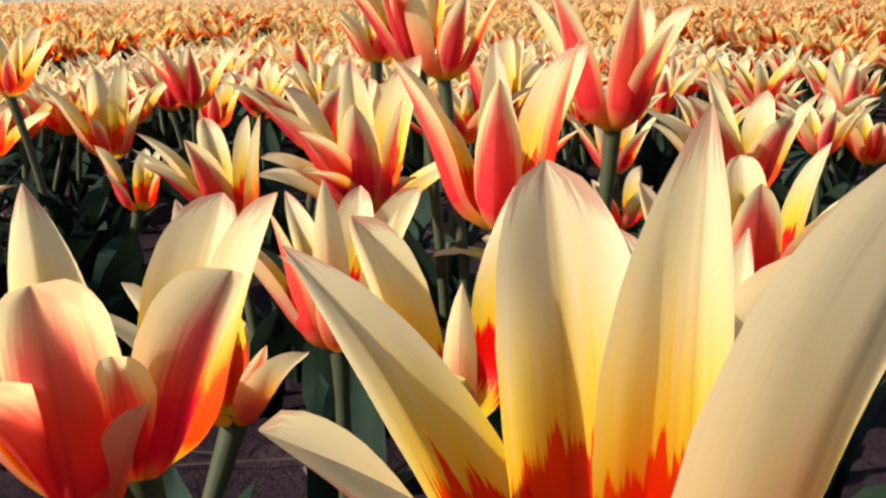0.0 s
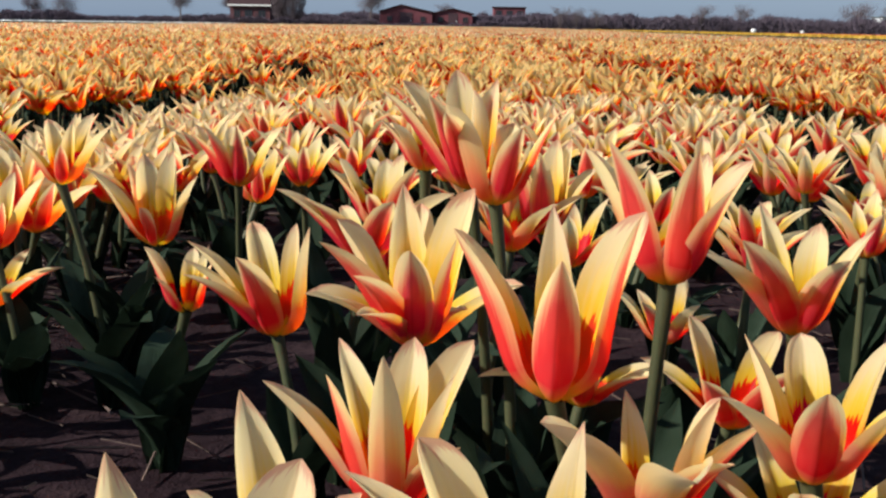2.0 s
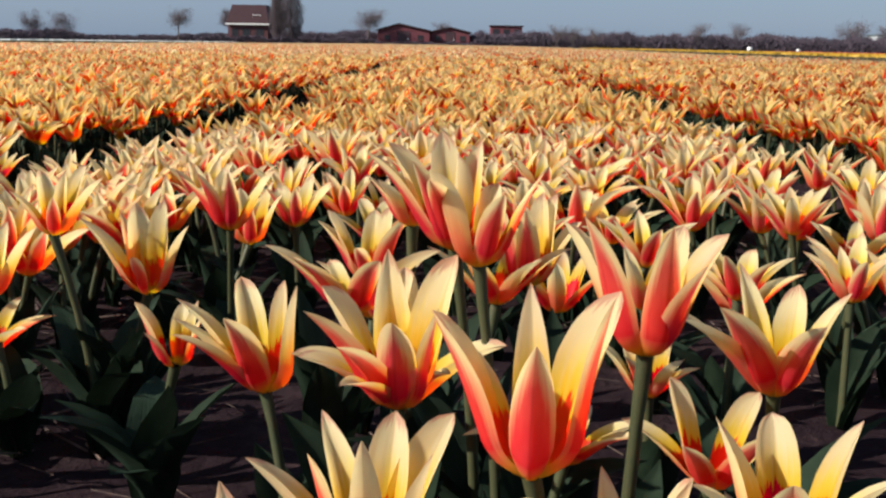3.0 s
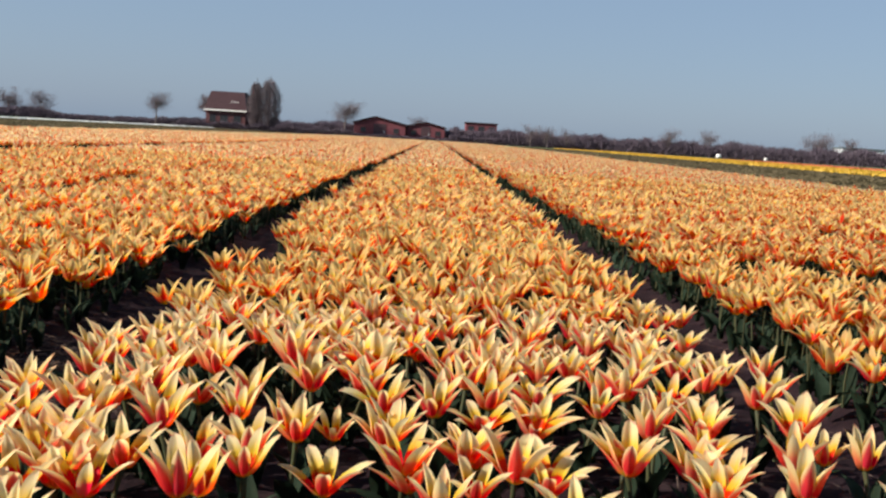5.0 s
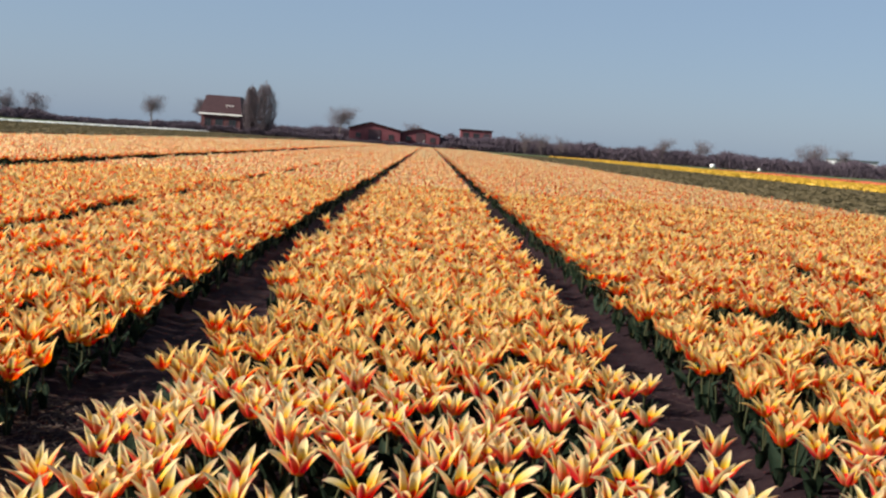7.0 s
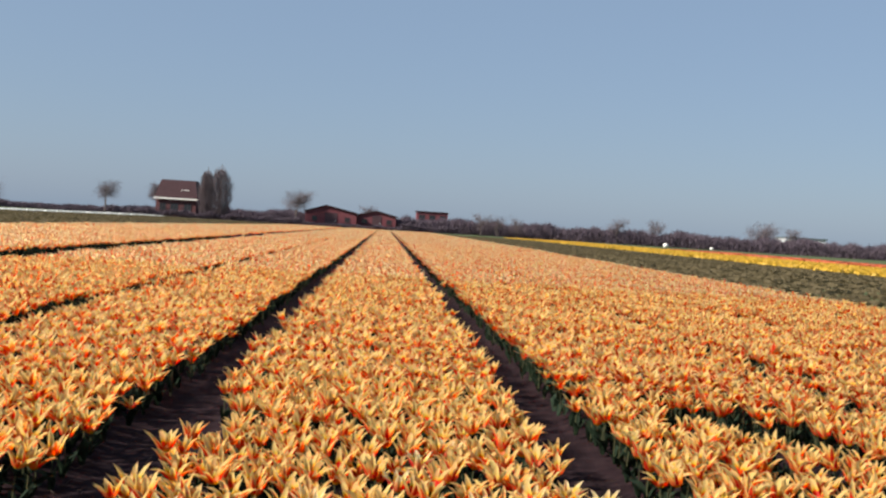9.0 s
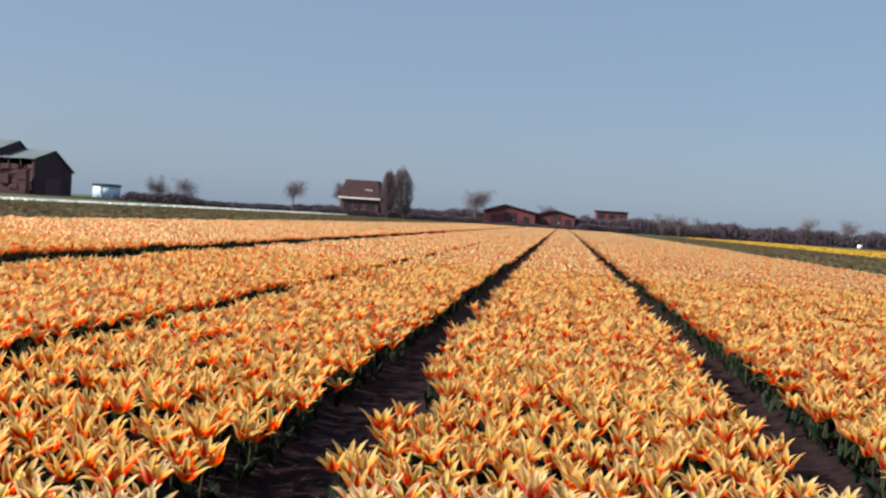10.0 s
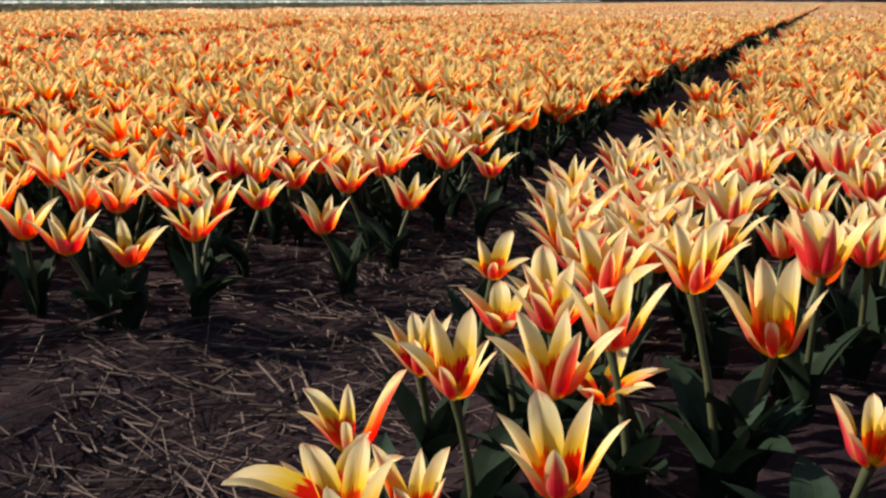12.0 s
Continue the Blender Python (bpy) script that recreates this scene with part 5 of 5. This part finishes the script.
hedgerow()
FAR = "leafless tree standing in the hedge on the horizon"
bare_tree(-44.2, 211, 7.0, 4.2, "bare tree close beside the brick farmhouse", 0.3, 380, 0, 0.3, 4)
bare_tree(-51.2, 200, 6.2, 5.0, FAR, 0.3, 360, 0.15, 0.35, 5)
bare_tree(-16.4, 200, 6.6, 5.8, "leafless windblown tree beside a low brick barn", 0.35, 420, 0.35, 0.3, 6)
bare_tree(-72.5, 200, 5.4, 6.0, FAR, 0.2, 460, 0, 0.2, 7)
bare_tree(-79.0, 202, 5.8, 5.0, FAR, 0.2, 420, 0, 0.2, 8)
bare_tree(18.5, 204, 4.6, 4.4, FAR, 0.1, 320, 0.1, 0.12, 9)
bare_tree(21.5, 203, 4.3, 3.8, FAR, 0.1, 280, 0.1, 0.12, 10)
bare_tree(25.3, 204, 4.4, 3.8, FAR, 0.1, 280, 0, 0.12, 11)
bare_tree(44.5, 203, 5.2, 4.2, FAR, 0.1, 260, 0.1, 0.25, 12)
bare_tree(51.5, 203, 5.4, 4.2, FAR, 0.2, 260, 0.3, 0.25, 13)
bare_tree(72.5, 202, 6.2, 6.6, "broad leafless tree standing in the hedge", 0.2, 520, 0.25, 0.2, 14)
bare_tree(79.0, 203, 5.2, 4.0, FAR, 0.2, 300, 0, 0.2, 15)
bare_tree(-3.0, 206, 4.8, 3.4, FAR, 0.2, 260, 0, 0.3, 16)
poplar(-33.1, 201, 10.2, 3.8, "tall narrow bare poplar beside the farmhouse", 31)
poplar(-30.6, 201, 10.9, 5.6, "tallest bare poplar with steep branches beside the farmhouse", 32)


# ---------------------------------------------------------------- buildings
def window(parent, x, y, z, w, h, paint=None):
    """A window in a wall that faces -y: frame, pane and sill."""
    bm = bmesh.new()
    for a, b, c, d in ((x - w / 2, x + w / 2, z, z + 0.09), (x - w / 2, x + w / 2, z + h - 0.09, z + h), (x - w / 2, x - w / 2 + 0.09, z + 0.09, z + h - 0.09), (x + w / 2 - 0.09, x + w / 2, z + 0.09, z + h - 0.09), (x - 0.03, x + 0.03, z + 0.09, z + h - 0.09)):
        box(bm, a, b, y - 0.06, y + 0.04, c, d)
    frame_ob = part("window", bm, paint or WHITE_PAINT, parent, "dark window frame" if paint else "white painted window frame")
    bm = box(bmesh.new(), x - w / 2 + 0.09, x + w / 2 - 0.09, y - 0.015, y + 0.01, z + 0.09, z + h - 0.09)
    part("pane", bm, GLASS, frame_ob)
    bm = box(bmesh.new(), x - w / 2 - 0.08, x + w / 2 + 0.08, y - 0.14, y + 0.02, z - 0.08, z - 0.002)
    part("sill", bm, paint or WHITE_PAINT, frame_ob)


def farmhouse():
    top = tagged(new("farmhouse"), "brown brick farmhouse with steep dark tiled roof", "house")
    top.location = (-39.0, 203, GROUND - 0.02)
    w, d, eave, ridge = 7.4, 8.0, 3.55, 7.0
    part("wall", box(bmesh.new(), -w / 2, w / 2, 0, d, 0, eave), BRICK, top)
    bm = bmesh.new()
    low = [bm.verts.new(p) for p in ((-w / 2 - 0.3, -0.35, eave), (w / 2 + 0.3, -0.35, eave), (w / 2 + 0.3, d + 0.35, eave), (-w / 2 - 0.3, d + 0.35, eave))]
    high = [bm.verts.new(p) for p in ((-w / 2 + 0.4, 2.2, ridge), (w / 2 - 0.65, 2.2, ridge), (w / 2 - 0.65, d - 2.2, ridge), (-w / 2 + 0.4, d - 2.2, ridge))]
    for i in range(4):
        j = (i + 1) % 4
        bm.faces.new((low[i], low[j], high[j], high[i]))
    bm.faces.new(high)
    bm.faces.new(low[::-1])
    part("roof", bm, ROOF_TILE, top)
    part("gutter", box(bmesh.new(), -w / 2 - 0.35, w / 2 + 0.35, -0.5, -0.3, eave - 0.26, eave + 0.02), WHITE_PAINT, top, "white painted eaves board")
    dormer = part("dormer", box(bmesh.new(), 0.7, 2.3, 0.75, 2.2, 4.45, 5.25), DARK_WALL, top)
    window(dormer, 1.5, 0.73, 4.62, 1.4, 0.55)
    for x, ww in ((-2.4, 1.2), (-0.3, 1.5), (2.2, 1.4)):
        window(top, x, -0.01, 1.1, ww, 1.5, DARK_WALL)
    part("door", box(bmesh.new(), 1.0, 1.35, -0.05, 0.05, 0.1, 2.1), DARK_WALL, top)


def barn(x, y, w, d, eave, ridge, label, off=0.0):
    top = tagged(new("barn"), label, "barn", "low barns on the horizon")
    top.location = (x, y, GROUND - 0.02)
    part("wall", prism(bmesh.new(), [(-w / 2, 0), (w / 2, 0), (w / 2, eave), (off, ridge - 0.12), (-w / 2, eave)], 0, d), BARN_BRICK, top)
    for sx in (-1, 1):
        e = sx * (w / 2 + 0.3)
        part("roof", prism(bmesh.new(), [(off, ridge - 0.1), (off, ridge + 0.1), (e, eave + 0.02), (e, eave - 0.18)], -0.3, d + 0.3), ROOF_TILE, top)
    door = part("door", box(bmesh.new(), -w * 0.12, w * 0.12, -0.06, -0.003, 0, min(2.6, eave)), DARK_WALL, top)
    part("handle", box(bmesh.new(), w * 0.08, w * 0.10, -0.1, -0.05, 1.0, 1.3), METAL, door)
    window(top, -w * 0.32, -0.01, 1.0, 1.0, 0.9, DARK_WALL)
    window(top, w * 0.32, -0.01, 1.0, 1.0, 0.9, DARK_WALL)


def flat_building(x, y, w, d, h, wall, roof, paint, label):
    top = tagged(new("farm_building"), label, "building")
    top.location = (x, y, GROUND - 0.02)
    part("wall", box(bmesh.new(), -w / 2, w / 2, 0, d, 0, h), wall, top)
    part("roof", box(bmesh.new(), -w / 2 - 0.2, w / 2 + 0.2, -0.2, d + 0.2, h + 0.003, h + 0.25), roof, top)
    for k in range(3):
        window(top, -w / 3 + k * w / 3, -0.01, h - 1.6, w * 0.2, 1.1, paint)


def shed(x, y, yaw, w, length, front, back, ridge, label, sheet):
    """A storage shed with a closed gable end, and its long side, open under the eaves, stacked full of crates."""
    top = tagged(new("storage_shed"), label, "shed", "storage sheds at the edge of the field")
    front, back, ridge = front * 1.06, back * 1.06, ridge * 1.09
    top.location, top.rotation_euler = (x, y, -0.02), (0, 0, radians(yaw))
    end = [(-w / 2, 0), (w / 2, 0), (w / 2, back), (0, ridge), (-w / 2, front)]
    part("gable", prism(bmesh.new(), end, -0.15, 0.05), DARK_WALL, top, "dark closed gable end")
    part("back_wall", prism(bmesh.new(), end, length, length + 0.2), DARK_WALL, top)
    part("side_wall", box(bmesh.new(), w / 2 - 0.2, w / 2, 0.06, length - 0.01, 0, back - 0.2), DARK_WALL, top)
    for sx, eave in ((-1, front), (1, back)):
        e = sx * (w / 2 + 0.4)
        part("roof", prism(bmesh.new(), [(0, ridge + 0.02), (0, ridge + 0.2), (e, eave + 0.05), (e, eave - 0.13)], -0.5, length + 0.5), sheet, top, "dark corrugated roof" if sheet is ROOF_DARK else "pale grey corrugated roof")
    part("door", box(bmesh.new(), -w * 0.2, w * 0.2, -0.24, -0.16, 0, 3.4, 0.02), CRATE, top)
    for k in range(6):
        py = 0.3 + k * (length - 0.6) / 5
        part("post", box(bmesh.new(), -w / 2 + 0.02, -w / 2 + 0.24, py - 0.11, py + 0.11, 0, front - 0.1), DARK_WALL, top)
    rows, n = int((front - 0.5) / 0.85), max(8, int(length / 1.5))
    step = (length - 0.6) / n
    for r in range(rows):
        for k in range(n):
            y0, inset = 0.3 + k * step, 0.3 + 0.25 * ((k * 5 + r * 7) % 3)
            if r == rows - 1 and (k * 7 + int(-x)) % 5 == 0:
                continue
            part("crate", box(bmesh.new(), -w / 2 + inset, -w / 2 + inset + 1.1, y0 + 0.06, y0 + step - 0.06, r * 0.85 + 0.05, r * 0.85 + 0.8, 0.03), CRATE, top)


farmhouse()
barn(-10.0, 202, 9.6, 12, 2.75, 3.95, "low red-brown brick barn with shallow gabled roof", -0.9)
barn(-1.4, 204, 7.2, 12, 2.6, 3.45, "small low brick barn behind the hedge")
flat_building(10.2, 229, 6.6, 8, 4.15, BARN_BRICK, ROOF_TILE, DARK_WALL, "dark flat-roofed farm building behind the hedge")
flat_building(92, 229, 9.0, 6, 3.5, PALE_WALL, ROOF_SHEET, None, "pale low flat-roofed building behind the hedge")
shed(-99.4, 200, 77, 11.0, 15, 6.7, 4.7, 8.1, "brown storage shed with pale roof and stacked crates along its side", ROOF_SHEET)
shed(-107.5, 201, 77, 10.0, 17, 8.2, 6.7, 9.6, "open storage shed with pale roof and stacked wooden crates", ROOF_SHEET)
shed(-122.0, 200, 77, 11.5, 22, 8.8, 8.0, 10.9, "tall open storage shed with dark roof and stacked crates", ROOF_DARK)
shed(-148.0, 198, 77, 13.5, 34, 8.0, 8.0, 12.2, "large storage shed with broad dark roof behind crate stacks", ROOF_DARK)


def crate_stack(x, y, columns, rows, step, label):
    """Wooden crates piled in rows and columns, each crate slatted along its front."""
    rng = random.Random(int(-x))
    top = tagged(new("crate_stack"), label, "crates", "stacks of crates before the sheds")
    top.location = (x, y, GROUND - 0.02)
    outline = [(1.5, 0.0), (1.5, 0.92), (0.0, 0.92)]
    for k in reversed(range(4)):
        outline += [(-0.05, 0.90 - (3 - k) * 0.22), (-0.05, 0.74 - (3 - k) * 0.22), (0.0, 0.73 - (3 - k) * 0.22), (0.0, 0.70 - (3 - k) * 0.22)]
    outline[-1] = (0.0, 0.0)
    bm = prism(bmesh.new(), outline, -0.62 * step, 0.36 * step)
    bm.transform(Matrix(((0, 1, 0, 0), (1, 0, 0, 0), (0, 0, 1, 0), (0, 0, 0, 1))))
    bmesh.ops.recalc_face_normals(bm, faces=bm.faces[:])
    model = part("crate", bm, CRATE, top)
    for c in range(columns):
        for r in range(rows - (c * 5 + int(-x)) % 3 // 2):
            ob = model if (c, r) == (0, 0) else new("crate", model.data)
            ob.parent = top
            ob.location = ((c + 0.6 - columns / 2) * step, rng.uniform(-0.25, 0.25), r * 0.94)


for n, (sx, columns, rows) in enumerate(((-143.5, 6, 8), (-133.0, 6, 8), (-122.5, 5, 7), (-112.5, 5, 7), (-104.0, 4, 6))):
    crate_stack(sx, 192 + n % 2, columns, rows, 1.7, "tall stack of brown wooden crates before the sheds")



def mast():
    top = tagged(new("mast"), "thin steel mast rising behind the large storage shed", "mast")
    top.location = (-127.5, 226, GROUND - 0.02)
    co, t = tube([(0, 0, 0), (0, 0, 9), (0, 0, 18)], [0.14, 0.11, 0.06], 6)
    mesh_object("pole", co, t, [METAL], parent=top)
    part("antenna", box(bmesh.new(), -0.5, 0.5, -0.08, 0.08, 16.9, 17.5, 0.02), METAL, top)


def water_tank():
    top = tagged(new("water_tank"), "round pale blue water tank at the field's edge", "tank")
    top.location = (-88.3, 200, GROUND - 0.02)
    co = bmesh.new()
    bmesh.ops.create_cone(co, cap_ends=True, segments=32, radius1=2.6, radius2=2.6, depth=2.7, matrix=Matrix.Translation((0, 0, 1.35)))
    part("body", co, BLUE_PAINT, top, "", True)
    rim = bmesh.new()
    bmesh.ops.create_cone(rim, cap_ends=True, segments=32, radius1=2.8, radius2=2.7, depth=0.34, matrix=Matrix.Translation((0, 0, 2.86)))
    part("rim", rim, ROOF_DARK, top, "dark green rim")
    for k in range(8):
        a = k * math.pi / 4
        part("rib", box(bmesh.new(), math.cos(a) * 2.62 - 0.06, math.cos(a) * 2.62 + 0.06, math.sin(a) * 2.62 - 0.06, math.sin(a) * 2.62 + 0.06, 0, 2.7), WHITE_PAINT, top)


def sign_pole():
    top = tagged(new("sign_pole"), "tall post carrying two white boards before the sheds", "post")
    top.location = (-116.0, 189, GROUND - 0.02)
    co, t = tube([(0, 0, 0), (0, 0, 4), (0, 0, 7.8)], [0.12, 0.11, 0.09], 8)
    mesh_object("pole", co, t, [METAL], parent=top)
    part("board", box(bmesh.new(), -0.6, 0.6, -0.2, -0.13, 3.6, 5.0, 0.03), METAL, top)
    eight = [(0.72 * math.cos(math.pi / 8 + k * math.pi / 4), 6.6 + 0.72 * math.sin(math.pi / 8 + k * math.pi / 4)) for k in range(8)]
    part("board", prism(bmesh.new(), eight, -0.2, -0.13), WHITE_PAINT, top, "white eight-sided board")


def bale(x, y, s):
    top = tagged(new("hay_bale"), "white plastic-wrapped bale lying at the field's edge", "bale", "wrapped bales")
    top.location = (x, y, GROUND - 0.02)
    bm = bmesh.new()
    bmesh.ops.create_cone(bm, cap_ends=True, segments=20, radius1=s, radius2=s, depth=s * 2.2, matrix=Matrix.Translation((0, 0, s)) @ Matrix.Rotation(math.pi / 2, 4, "Y"))
    bmesh.ops.bevel(bm, geom=[e for e in bm.edges if len(e.link_faces) == 2 and e.calc_face_angle(0) > 1], offset=s * 0.15, segments=2, affect="EDGES")
    part("wrapping", bm, WHITE_PAINT, top, "", True)


mast()
water_tank()
sign_pole()
bale(51.2, 192, 0.36)
bale(59.7, 192, 0.26)
